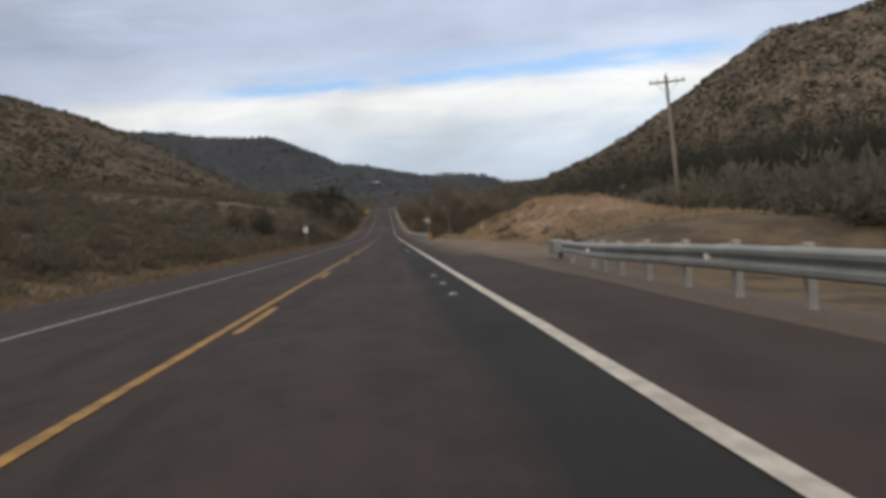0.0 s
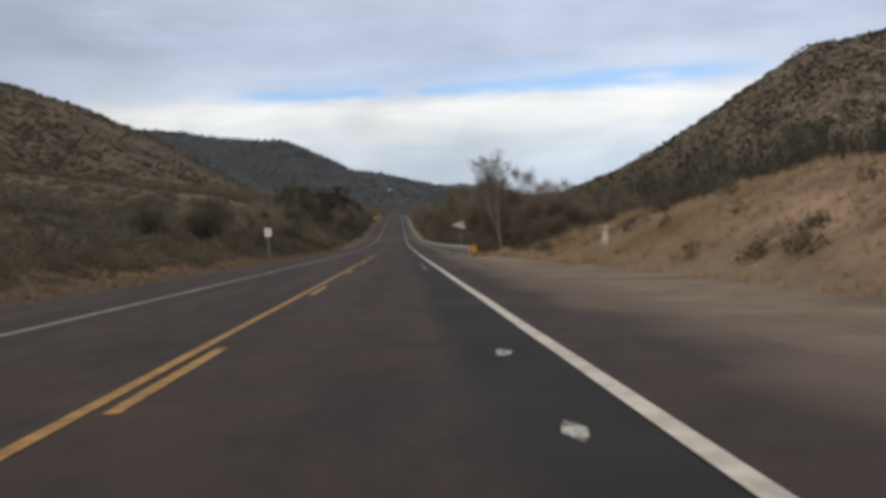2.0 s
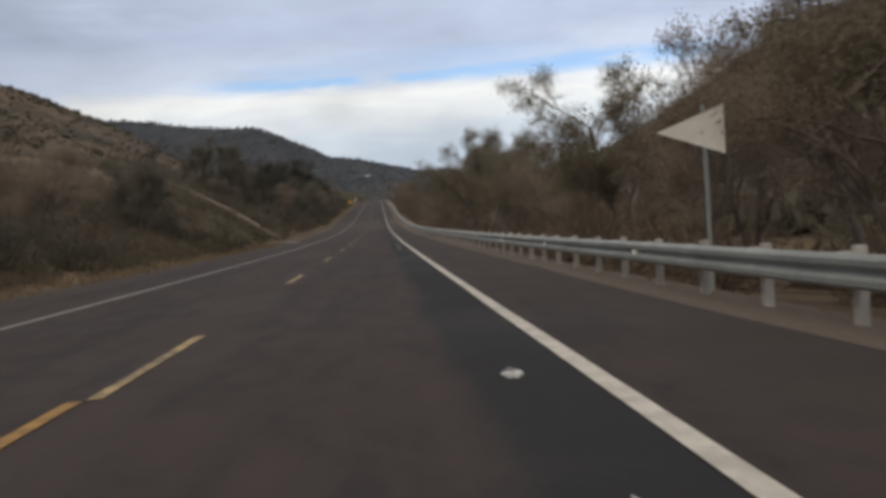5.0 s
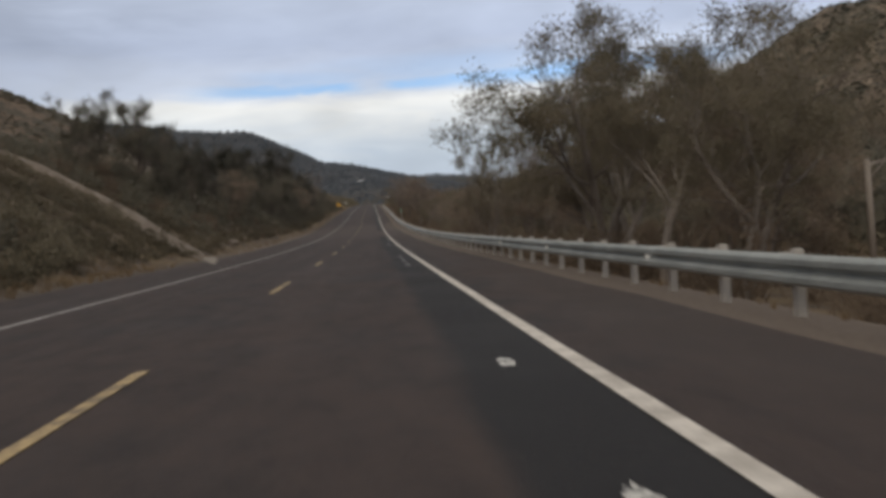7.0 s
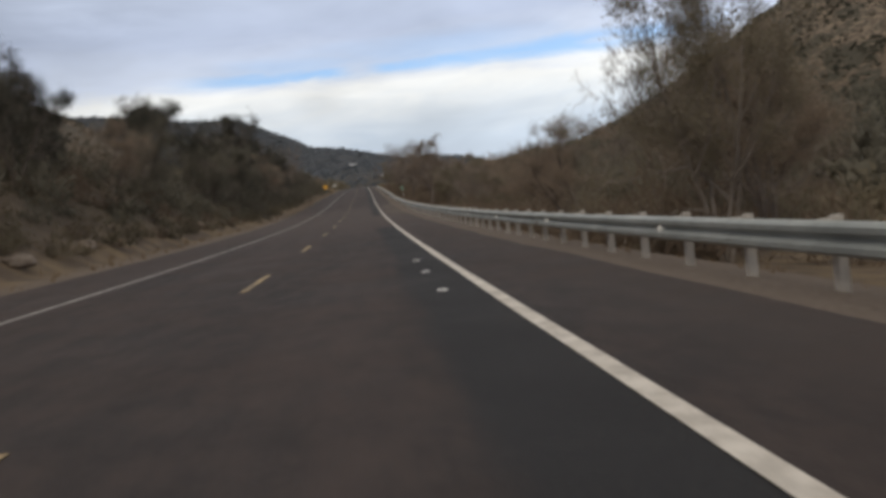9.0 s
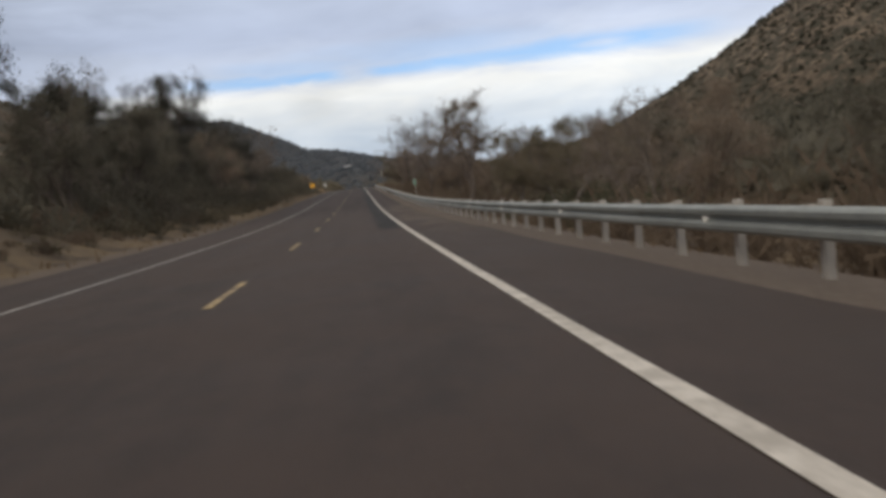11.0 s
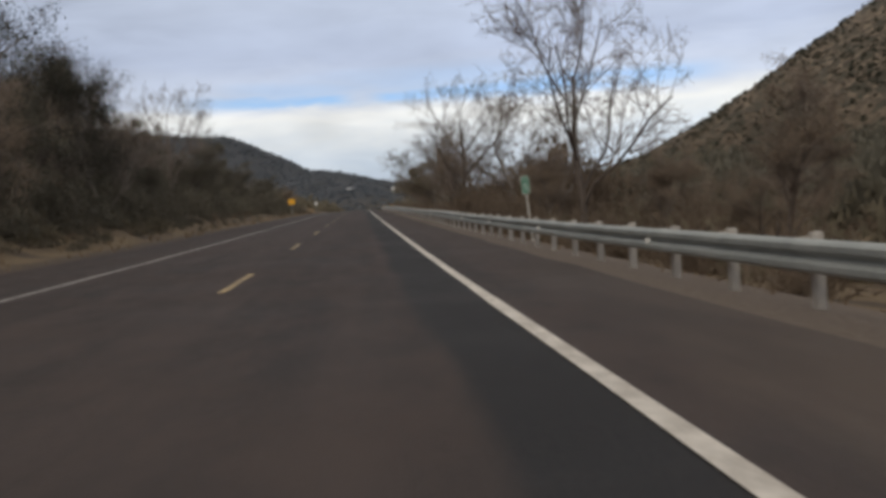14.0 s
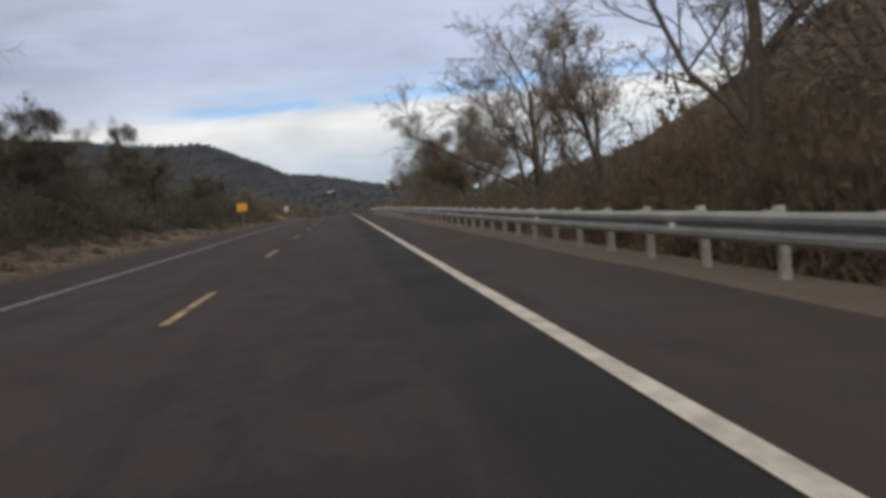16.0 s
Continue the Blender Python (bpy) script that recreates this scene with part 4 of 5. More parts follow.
class Tree:
    """Grows limbs as tapered tubes and gathers leaf places at the twigs."""

    def __init__(self, seed):
        self.rng = np.random.RandomState(seed)
        self.thick, self.thin, self.tips = [], [], []

    def limb(self, start, way, length, radius, depth, spec):
        rng = self.rng
        segs = spec["segs"][depth]
        pts, p, d = [start], start.copy(), way.copy()
        for i in range(segs):
            d = unit(d + rng.normal(0, spec["wander"][depth], 3) + np.array([0, 0, spec["rise"][depth]]))
            p = p + d * length / segs
            pts.append(p.copy())
        taper = spec["taper"][depth]
        radii = [radius * (1 - (1 - taper) * i / segs) for i in range(segs + 1)]
        (self.thick if depth <= spec["thick"] else self.thin).append((pts, radii, 7 if depth == 0 else (5 if depth == 1 else 3)))
        if depth == spec["depth"]:
            self.tips += [pts[k] for k in range(1, segs + 1)]
            return
        n = spec["kids"][depth]
        for k in range(n):
            lo = spec["from"][depth]
            at = lo + (1 - lo) * (k + rng.rand()) / n
            f = at * segs
            i = min(int(f), segs - 1)
            q = pts[i] + (pts[i + 1] - pts[i]) * (f - i)
            axis = unit(pts[i + 1] - pts[i])
            side = unit(np.cross(axis, unit(rng.normal(0, 1, 3))))
            ang = radians(rng.uniform(*spec["angle"][depth]))
            w = unit(axis * math.cos(ang) + side * math.sin(ang))
            l = length * spec["ratio"][depth] * rng.uniform(0.7, 1.2) * (1.15 - 0.45 * at)
            self.limb(q, w, l, max(radius * (1 - (1 - taper) * at) * spec["shrink"][depth], 0.009), depth + 1, spec)

    def wood(self, name, which, mat):
        return mesh_from(name, *join([tube(p, r, s) for p, r, s in which]), mat)

    def leaves(self, name, per, size, spread, mat):
        rng = self.rng
        tips = np.array(self.tips)
        # foliage hangs in clumps, with bare twigs between them
        lump = np.sin(tips[:, 0] * 2.1 + 1.3) * np.sin(tips[:, 1] * 2.3 + 0.4) + 0.8 * np.sin(tips[:, 2] * 2.7 + tips[:, 0])
        tips = tips[lump + rng.normal(0, 0.35, len(tips)) > -0.30]
        at = np.repeat(tips, per, 0) + rng.normal(0, spread, (len(tips) * per, 3))
        n = len(at)
        a, b = rng.normal(0, 1, (n, 3)), rng.normal(0, 1, (n, 3))
        a /= np.linalg.norm(a, axis=1)[:, None]
        b -= a * np.sum(a * b, 1)[:, None]
        b /= np.linalg.norm(b, axis=1)[:, None]
        s = size * rng.uniform(0.6, 1.4, (n, 1))
        v = np.stack([at - a * s, at + b * s * 0.7, at + a * s], 1).reshape(-1, 3)
        return mesh_arrays(name, v, np.arange(3 * n).reshape(-1, 3), mat)


BARE = dict(depth=4, thick=1, segs=[6, 5, 4, 3, 3], wander=[0.10, 0.16, 0.18, 0.2, 0.22], rise=[0.12, 0.10, 0.06, 0.03, 0.0], taper=[0.45, 0.4, 0.4, 0.4, 0.4],
            kids=[7, 6, 6, 5], angle=[(25, 55), (25, 55), (25, 60), (25, 65)], ratio=[0.62, 0.58, 0.55, 0.52], shrink=[0.55, 0.55, 0.5, 0.5])
BARE["from"] = [0.30, 0.25, 0.2, 0.15]
LEAFY = dict(depth=3, thick=1, segs=[6, 5, 4, 3], wander=[0.12, 0.18, 0.2, 0.22], rise=[0.10, 0.06, 0.03, 0.0], taper=[0.45, 0.4, 0.4, 0.4],
             kids=[8, 6, 6], angle=[(30, 65), (30, 65), (30, 70)], ratio=[0.60, 0.55, 0.50], shrink=[0.55, 0.55, 0.5])
LEAFY["from"] = [0.28, 0.2, 0.15]
ROUND = dict(LEAFY, kids=[11, 6, 5], angle=[(35, 80), (30, 70), (30, 70)], ratio=[0.58, 0.55, 0.5])
ROUND["from"] = [0.12, 0.15, 0.15]


TALL = dict(BARE, kids=[9, 7, 6, 5], wander=[0.05, 0.18, 0.2, 0.22, 0.24], angle=[(28, 60), (25, 55), (25, 60), (25, 65)], ratio=[0.40, 0.60, 0.55, 0.52])
TALL["girth"] = 0.62
TALL["from"] = [0.58, 0.2, 0.15, 0.1]
FINE_TWIGS = dict(BARE, kids=[11, 7, 7, 5], angle=[(20, 48), (22, 50), (25, 60), (25, 65)], ratio=[0.50, 0.56, 0.55, 0.52])
FINE_TWIGS["from"] = [0.32, 0.2, 0.15, 0.1]
SPREADING = dict(BARE, kids=[7, 8, 7, 6], angle=[(28, 62), (25, 60), (25, 60), (25, 65)], ratio=[0.80, 0.60, 0.55, 0.52], rise=[0.10, 0.13, 0.05, 0.0, -0.04])
SPREADING["from"] = [0.22, 0.25, 0.2, 0.15]
BROAD = dict(LEAFY, kids=[9, 8, 6], angle=[(35, 78), (30, 65), (30, 70)], ratio=[0.62, 0.58, 0.5], rise=[0.10, 0.12, 0.05, 0.0])
BROAD["from"] = [0.34, 0.25, 0.15]
AIRY = dict(LEAFY, kids=[8, 6, 5], angle=[(30, 65), (30, 60), (30, 70)], ratio=[0.36, 0.55, 0.5])
AIRY["from"] = [0.62, 0.25, 0.15]
TALL["low_limb"] = (np.array([-0.30, 0.25, 1.0]), 1.7, 4.2)


def tree(name, seed, height, forks, spec, bark, twig, leaf, per, size, spread, label, category):
    """One tree with its foot at the origin: trunk, twigs and, where it has any, leaves."""
    t = Tree(seed)
    rng = t.rng
    for k in range(forks):
        lean = unit(np.array([rng.normal(0, 0.16 + 0.1 * (forks > 1)), rng.normal(0, 0.16 + 0.1 * (forks > 1)), 1.0]))
        t.limb(np.array([rng.uniform(-.12, .12) * (forks > 1), rng.uniform(-.12, .12) * (forks > 1), -0.25]), lean, height * rng.uniform(0.62, 0.72), height * 0.0165 * (1.0, 0.85, 0.75, 0.55)[forks - 1] * spec.get("girth", 1.0), 0, spec)
    if "low_limb" in spec:
        way, at, long = spec["low_limb"]
        t.limb(np.array([0.0, 0.0, at]), unit(way), long, height * 0.0065, 1, spec)
    top = max(p[2] for p in t.tips)
    ob = new(name)
    tagged(ob, label, category)
    part("trunk", t.wood("trunk", t.thick, bark), None, ob)
    crown = part("crown", t.wood("crown", t.thin, twig), None, ob)
    if leaf:
        part("leaves", t.leaves("leaves", per, size, spread, leaf), None, crown)
    ob["tall"] = float(top)
    return ob


L_BARE = "leafless winter tree with pale trunk and fine grey twigs"
L_OLIVE = "tree with thin olive-brown foliage and pale trunk"
L_DARK = "dense dark green evergreen tree on the bank"
L_BROWN = "tree holding dry brown leaves among bare twigs"
PROTO = {
    "bare_a": tree("bare_tree", 23, 9.0, 1, TALL, M_BARK_PALE, M_TWIG, None, 0, 0, 0, L_BARE, "tree"),
    "bare_b": tree("bare_tree", 34, 9.0, 3, BARE, M_BARK_DARK, M_TWIG, None, 0, 0, 0, "leafless winter tree with several dark stems and fine twigs", "tree"),
    "bare_c": tree("bare_tree", 47, 9.0, 2, BARE, M_BARK_PALE, M_TWIG, M_LEAF_BROWN, 1, 0.035, 0.08, "nearly leafless winter tree with a forked pale trunk", "tree"),
    "olive_a": tree("olive_leaved_tree", 52, 9.0, 2, LEAFY, M_BARK_PALE, M_TWIG, M_LEAF_OLIVE, 52, 0.040, 0.15, L_OLIVE, "tree"),
    "olive_b": tree("olive_leaved_tree", 68, 9.0, 1, LEAFY, M_BARK_PALE, M_TWIG, M_LEAF_OLIVE, 60, 0.040, 0.16, L_OLIVE, "tree"),
    "brown_a": tree("brown_leaved_tree", 75, 8.0, 3, LEAFY, M_BARK_PALE, M_TWIG, M_LEAF_BROWN, 28, 0.040, 0.17, L_BROWN, "tree"),
    "brown_b": tree("brown_leaved_tree", 83, 8.0, 2, LEAFY, M_BARK_DARK, M_TWIG, M_LEAF_BROWN, 28, 0.040, 0.18, L_BROWN, "tree"),
    "bare_d": tree("bare_tree", 123, 9.0, 1, SPREADING, M_BARK_DARK, M_TWIG, None, 0, 0, 0, "leafless winter tree with dark spreading limbs and fine twigs", "tree"),
    "lacy_a": tree("brown_leaved_tree", 132, 9.0, 1, FINE_TWIGS, M_BARK_DARK, M_TWIG, M_LEAF_BROWN, 3, 0.042, 0.14, "slender tree with few dry leaves among dense fine twigs", "tree"),
    "olive_c": tree("olive_leaved_tree", 141, 9.0, 4, LEAFY, M_BARK_PALE, M_TWIG, M_LEAF_OLIVE, 26, 0.040, 0.16, "tree of slender pale stems with thin olive foliage", "tree"),
    "oak_a": tree("oak_tree", 153, 9.0, 2, BROAD, M_BARK_DARK, M_TWIG, M_OAK, 26, 0.050, 0.17, "broad dark oak with a rounded crown on the bank", "tree"),
    "oak_b": tree("oak_tree", 166, 9.0, 3, BROAD, M_BARK_DARK, M_TWIG, M_OAK, 22, 0.050, 0.17, "wide dull green oak with several stems", "tree"),
    "airy_a": tree("oak_tree", 171, 9.0, 2, AIRY, M_BARK_DARK, M_TWIG, M_OAK, 26, 0.050, 0.17, "tall slender oak with small tufts of dark leaves", "tree"),
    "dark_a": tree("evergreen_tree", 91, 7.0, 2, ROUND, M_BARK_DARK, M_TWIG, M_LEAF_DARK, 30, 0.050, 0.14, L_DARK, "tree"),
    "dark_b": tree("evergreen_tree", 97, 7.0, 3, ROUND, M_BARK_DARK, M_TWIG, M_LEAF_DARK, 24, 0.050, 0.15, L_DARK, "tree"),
}
_used = set()

# old post with a short arm behind the guardrail
foot = place_on(15.45, 166.0)
top = float(road_z(166.0)) + 2.12 - foot.z
arm_post = new("wooden_post")
arm_post.matrix_basis = pose(*foot, 0, -1.5, 0)
tagged(arm_post, "old brown wooden post with one short slanting arm", "post")
part("shaft", tube_mesh("shaft", [(0, 0, -0.3), (0.01, 0, top * 0.5), (0, 0, top)], [0.105, 0.10, 0.085], M_POLE, 8), None, arm_post)
part("arm", box((0.95, 0.09, 0.10), (0.42, 0, top - 0.12), 0.01, Matrix.Rotation(radians(-9), 4, "Y")), M_POLE, arm_post)
part("brace", tube_mesh("brace", [(0.04, 0, top - 0.62), (0.55, 0, top - 0.16)], [0.03, 0.03], M_POLE, 6), None, arm_post)


def plant(kind, x, y, height, turn, wide=1.0, sink=0.0):
    """Puts a tree of that kind with its top about height over its foot."""
    proto = PROTO[kind]
    s = height / proto["tall"]
    foot = place_on(x, y, -sink)
    m = Matrix.LocRotScale(foot, Euler((0, 0, radians(turn))), (s * wide, s * wide, s))
    if kind not in _used:
        _used.add(kind)
        proto.matrix_basis = m
        proto["group"] = "roadside trees"
        return proto
    ob = copy_thing(proto, Matrix.Identity(4))
    ob.matrix_basis = m
    return ob


def stand(rows):
    """Plants a stretch of trees: kind, x, y, height, turn and spread."""
    for kind, px, py, h, turn, wide in rows:
        plant(kind, px, py, h, turn, wide)


# beside the wash, right of the road, y 104 to 154
stand([
    ("bare_a", 7.2, 104.8, 8.3, 40, 0.95), ("olive_a", 8.4, 108.5, 7.2, 10, 1.1), ("brown_a", 11.2, 107.5, 6.4, 80, 1.1), ("brown_b", 9.2, 114.5, 7.3, 200, 1.0),
    ("brown_a", 14.2, 108.0, 5.8, 120, 1.2), ("bare_c", 12.5, 112.0, 7.2, 33, 1.0), ("brown_b", 17.0, 112.0, 5.7, 310, 1.2), ("olive_b", 9.8, 118.0, 7.0, 150, 1.1),
    ("brown_a", 8.6, 124.0, 7.0, 260, 1.0), ("bare_b", 11.5, 127.0, 8.5, 15, 1.0), ("olive_a", 9.5, 133.0, 7.8, 95, 1.0), ("brown_b", 8.2, 140.5, 6.0, 45, 1.1),
    ("olive_b", 12.2, 142.0, 4.0, 330, 1.1), ("brown_a", 14.5, 148.0, 4.0, 70, 1.1), ("olive_a", 10.8, 150.0, 3.9, 180, 1.0), ("brown_b", 16.5, 154.0, 4.2, 10, 1.2),
    ("olive_b", 14.8, 151.5, 4.0, 220, 1.0),
])
# beside the wash, right of the road, y 157 to 229
stand([
    ("olive_a", 7.8, 157.5, 6.1, 300, 0.9), ("olive_b", 7.7, 162.8, 7.5, 60, 1.0), ("brown_a", 11.0, 164.5, 6.5, 140, 1.1), ("olive_a", 8.0, 169.0, 8.9, 250, 1.05),
    ("brown_b", 13.5, 170.0, 7.6, 90, 1.1), ("olive_b", 9.6, 175.0, 10.1, 20, 1.0), ("olive_b", 12.0, 181.0, 10.3, 160, 1.0), ("brown_a", 15.5, 178.0, 8.9, 215, 1.1),
    ("olive_a", 12.6, 187.0, 8.9, 60, 1.0), ("brown_b", 14.0, 190.0, 10.3, 280, 1.0), ("olive_c", 7.7, 197.4, 7.9, 30, 0.75), ("brown_a", 11.5, 203.0, 6.6, 100, 1.1),
    ("brown_b", 14.5, 209.0, 6.7, 170, 1.1), ("bare_b", 14.8, 223.0, 11.0, 210, 0.8), ("dark_a", 16.8, 219.0, 7.6, 10, 1.0), ("brown_b", 9.0, 216.0, 5.2, 250, 1.2),
    ("brown_a", 10.5, 229.0, 4.9, 320, 1.2),
])
# beside the wash, right of the road, y 236 to 323
stand([
    ("dark_b", 13.0, 236.0, 6.1, 75, 1.0), ("bare_c", 8.4, 243.0, 4.4, 130, 1.0), ("brown_b", 11.4, 249.0, 5.5, 15, 1.1), ("olive_b", 7.6, 260.8, 4.7, 95, 1.0), ("olive_a", 9.4, 259.0, 5.0, 15, 1.1),
    ("brown_b", 13.5, 262.0, 5.5, 190, 1.1), ("olive_b", 11.6, 266.0, 5.9, 40, 1.4), ("lacy_a", 7.2, 277.6, 8.4, 285, 1.35), ("brown_a", 12.9, 274.0, 5.7, 40, 1.1),
    ("dark_b", 15.5, 268.0, 6.2, 120, 1.1), ("brown_b", 10.2, 284.0, 6.0, 60, 1.2), ("brown_a", 14.0, 291.0, 6.9, 240, 1.2), ("lacy_a", 8.6, 294.5, 4.6, 110, 1.0),
    ("bare_d", 7.05, 304.5, 9.2, 75, 1.0), ("brown_a", 11.5, 311.0, 4.4, 220, 1.1), ("brown_b", 13.5, 306.0, 4.0, 300, 1.2), ("bare_d", 6.1, 329.8, 9.3, 200, 1.15),
    ("bare_c", 9.8, 328.6, 8.6, 20, 1.2),
])
# beside the wash, right of the road, y 329 to 440
stand([
    ("brown_a", 11.5, 329.0, 5.2, 50, 1.1), ("brown_b", 10.2, 335.5, 4.9, 10, 1.1), ("brown_a", 13.5, 338.0, 6.0, 130, 1.2),
    ("lacy_a", 7.3, 341.0, 7.0, 330, 0.9), ("bare_d", 7.6, 351.0, 9.4, 320, 1.3), ("brown_b", 12.5, 347.0, 5.0, 260, 1.1), ("bare_b", 10.0, 362.0, 8.9, 45, 1.2),
    ("olive_a", 8.6, 372.0, 7.7, 90, 1.1), ("olive_b", 9.2, 384.0, 7.2, 170, 1.2), ("brown_a", 8.4, 396.0, 6.4, 300, 1.2), ("olive_a", 10.5, 408.0, 7.7, 210, 1.1),
    ("brown_b", 9.0, 424.0, 5.8, 80, 1.2), ("olive_b", 11.0, 440.0, 6.6, 20, 1.2),
])
# on the bank, left of the road, y 106 to 219
stand([
    ("brown_b", -12.6, 124.0, 4.4, 210, 1.3), ("brown_a", -13.4, 131.0, 4.9, 160, 1.3),
    ("dark_a", -18.0, 134.0, 4.5, 250, 1.2), ("brown_b", -14.6, 140.0, 4.5, 20, 1.2), ("brown_a", -16.6, 148.0, 4.6, 70, 1.2), ("dark_b", -15.0, 157.0, 5.2, 130, 1.2),
    ("brown_b", -19.5, 160.0, 4.0, 320, 1.2), ("dark_a", -16.5, 170.0, 3.0, 270, 1.2), ("dark_a", -17.5, 209.0, 7.5, 40, 0.8), ("dark_b", -21.4, 208.4, 6.1, 190, 0.8),
    ("dark_a", -15.4, 211.5, 4.5, 290, 0.8), ("oak_b", -15.6, 221.0, 6.6, 120, 0.85), ("oak_a", -19.5, 228.0, 7.0, 250, 0.8),
])
# on the bank, left of the road, y 226 to 335
stand([
    ("dark_a", -17.0, 226.0, 5.4, 10, 1.0), ("brown_b", -14.0, 229.5, 5.0, 80, 1.0), ("dark_b", -15.2, 240.5, 5.2, 200, 1.0), ("airy_a", -17.0, 252.0, 7.6, 60, 1.0), ("airy_a", -18.6, 262.0, 10.0, 170, 1.0), ("airy_a", -15.6, 268.0, 7.6, 300, 1.1),
    ("dark_b", -13.6, 262.0, 7.2, 330, 0.9), ("dark_a", -14.2, 273.5, 7.0, 150, 1.0), ("dark_b", -15.0, 281.0, 6.6, 20, 1.0), ("dark_a", -14.6, 287.5, 6.8, 240, 1.1),
    ("oak_b", -17.5, 294.0, 7.6, 100, 1.1), ("dark_a", -14.6, 301.0, 7.2, 310, 1.0), ("oak_a", -17.6, 311.5, 12.6, 40, 1.0), ("oak_b", -23.0, 313.0, 11.2, 190, 1.0), ("brown_b", -13.4, 308.0, 7.5, 170, 1.0), ("dark_b", -14.6, 314.0, 7.0, 70, 1.0),
    ("oak_b", -15.8, 321.5, 8.9, 70, 1.0), ("oak_a", -17.8, 331.0, 8.6, 210, 1.0), ("dark_b", -21.0, 335.0, 6.8, 200, 1.1),
])
# on the bank, left of the road, y 320 to 452
stand([
    ("dark_a", -19.0, 343.0, 6.4, 300, 1.1), ("bare_c", -13.4, 325.5, 6.4, 40, 1.0), ("bare_b", -14.4, 333.0, 7.6, 140, 1.0), ("bare_d", -14.4, 347.5, 10.0, 210, 0.9), ("bare_b", -19.6, 346.0, 10.4, 30, 0.85),
    ("dark_a", -15.5, 340.0, 5.6, 10, 1.1), ("dark_b", -18.5, 352.0, 6.7, 260, 1.1), ("dark_a", -16.0, 362.0, 5.8, 120, 1.2), ("dark_b", -17.5, 374.0, 5.5, 30, 1.2),
    ("dark_a", -20.3, 401.8, 7.9, 90, 0.7), ("dark_b", -16.0, 388.0, 5.1, 200, 1.2), ("bare_b", -22.0, 381.0, 5.6, 20, 0.8), ("dark_a", -15.5, 418.0, 4.4, 50, 1.2),
    ("dark_b", -17.0, 436.0, 4.6, 150, 1.2), ("brown_a", -14.0, 452.0, 4.2, 300, 1.2),
])


# ---------------------------------------------------------------- brush, scrub and grass, past counting
def clump(seed, leaves, size, flat=0.75, stems=10, hollow=0.45, slim=0.5):
    """A bush of loose leaf blades and stems within a lumpy unit dome; slim blades read as twigs."""
    rng = np.random.RandomState(seed)
    d = rng.normal(0, 1, (leaves, 3))
    d[:, 2] = np.abs(d[:, 2])
    d /= np.linalg.norm(d, axis=1)[:, None]
    lump = 0.75 + 0.35 * np.sin(d[:, 0] * 5 + seed) * np.cos(d[:, 1] * 4 + 2 * seed)
    at = d * (hollow + (1 - hollow) * rng.rand(leaves, 1) ** 0.5) * lump[:, None]
    at[:, 2] *= flat * 1.25
    a = rng.normal(0, 1, (leaves, 3)) + 0.9 * d
    a[:, 2] += 0.5
    a /= np.linalg.norm(a, axis=1)[:, None]
    b = np.cross(a, rng.normal(0, 1, (leaves, 3)))
    b /= np.linalg.norm(b, axis=1)[:, None]
    s = size * rng.uniform(0.5, 1.5, (leaves, 1))
    v = np.stack([at - a * s * 0.6 - b * s * slim, at - a * s * 0.6 + b * s * slim, at + a * s], 1).reshape(-1, 3)
    if stems:
        e = rng.normal(0, 1, (stems, 3))
        e[:, 2] = np.abs(e[:, 2]) + 0.5
        e /= np.linalg.norm(e, axis=1)[:, None]
        e *= rng.uniform(0.7, 1.15, (stems, 1))
        w = np.cross(e, rng.normal(0, 1, (stems, 3)))
        w /= np.linalg.norm(w, axis=1)[:, None]
        z = np.zeros((stems, 3))
        v = np.concatenate([v, np.stack([z - w * 0.008, z + w * 0.008, e], 1).reshape(-1, 3)])
    return v, np.arange(len(v)).reshape(-1, 3)


def tuft(seed, blades):
    rng = np.random.RandomState(seed)
    a = rng.rand(blades) * 2 * np.pi
    root = np.stack([np.cos(a), np.sin(a), np.zeros(blades)], 1) * rng.rand(blades, 1) * 0.3
    lean = np.stack([np.cos(a), np.sin(a), np.zeros(blades)], 1) * rng.uniform(0.1, 0.55, (blades, 1))
    tip = root + lean + np.array([0, 0, 1.0]) * rng.uniform(0.6, 1.1, (blades, 1))
    side = np.stack([-np.sin(a), np.cos(a), np.zeros(blades)], 1) * 0.035
    v = np.stack([root - side, root + side, tip], 1).reshape(-1, 3)
    return v, np.arange(len(v)).reshape(-1, 3)


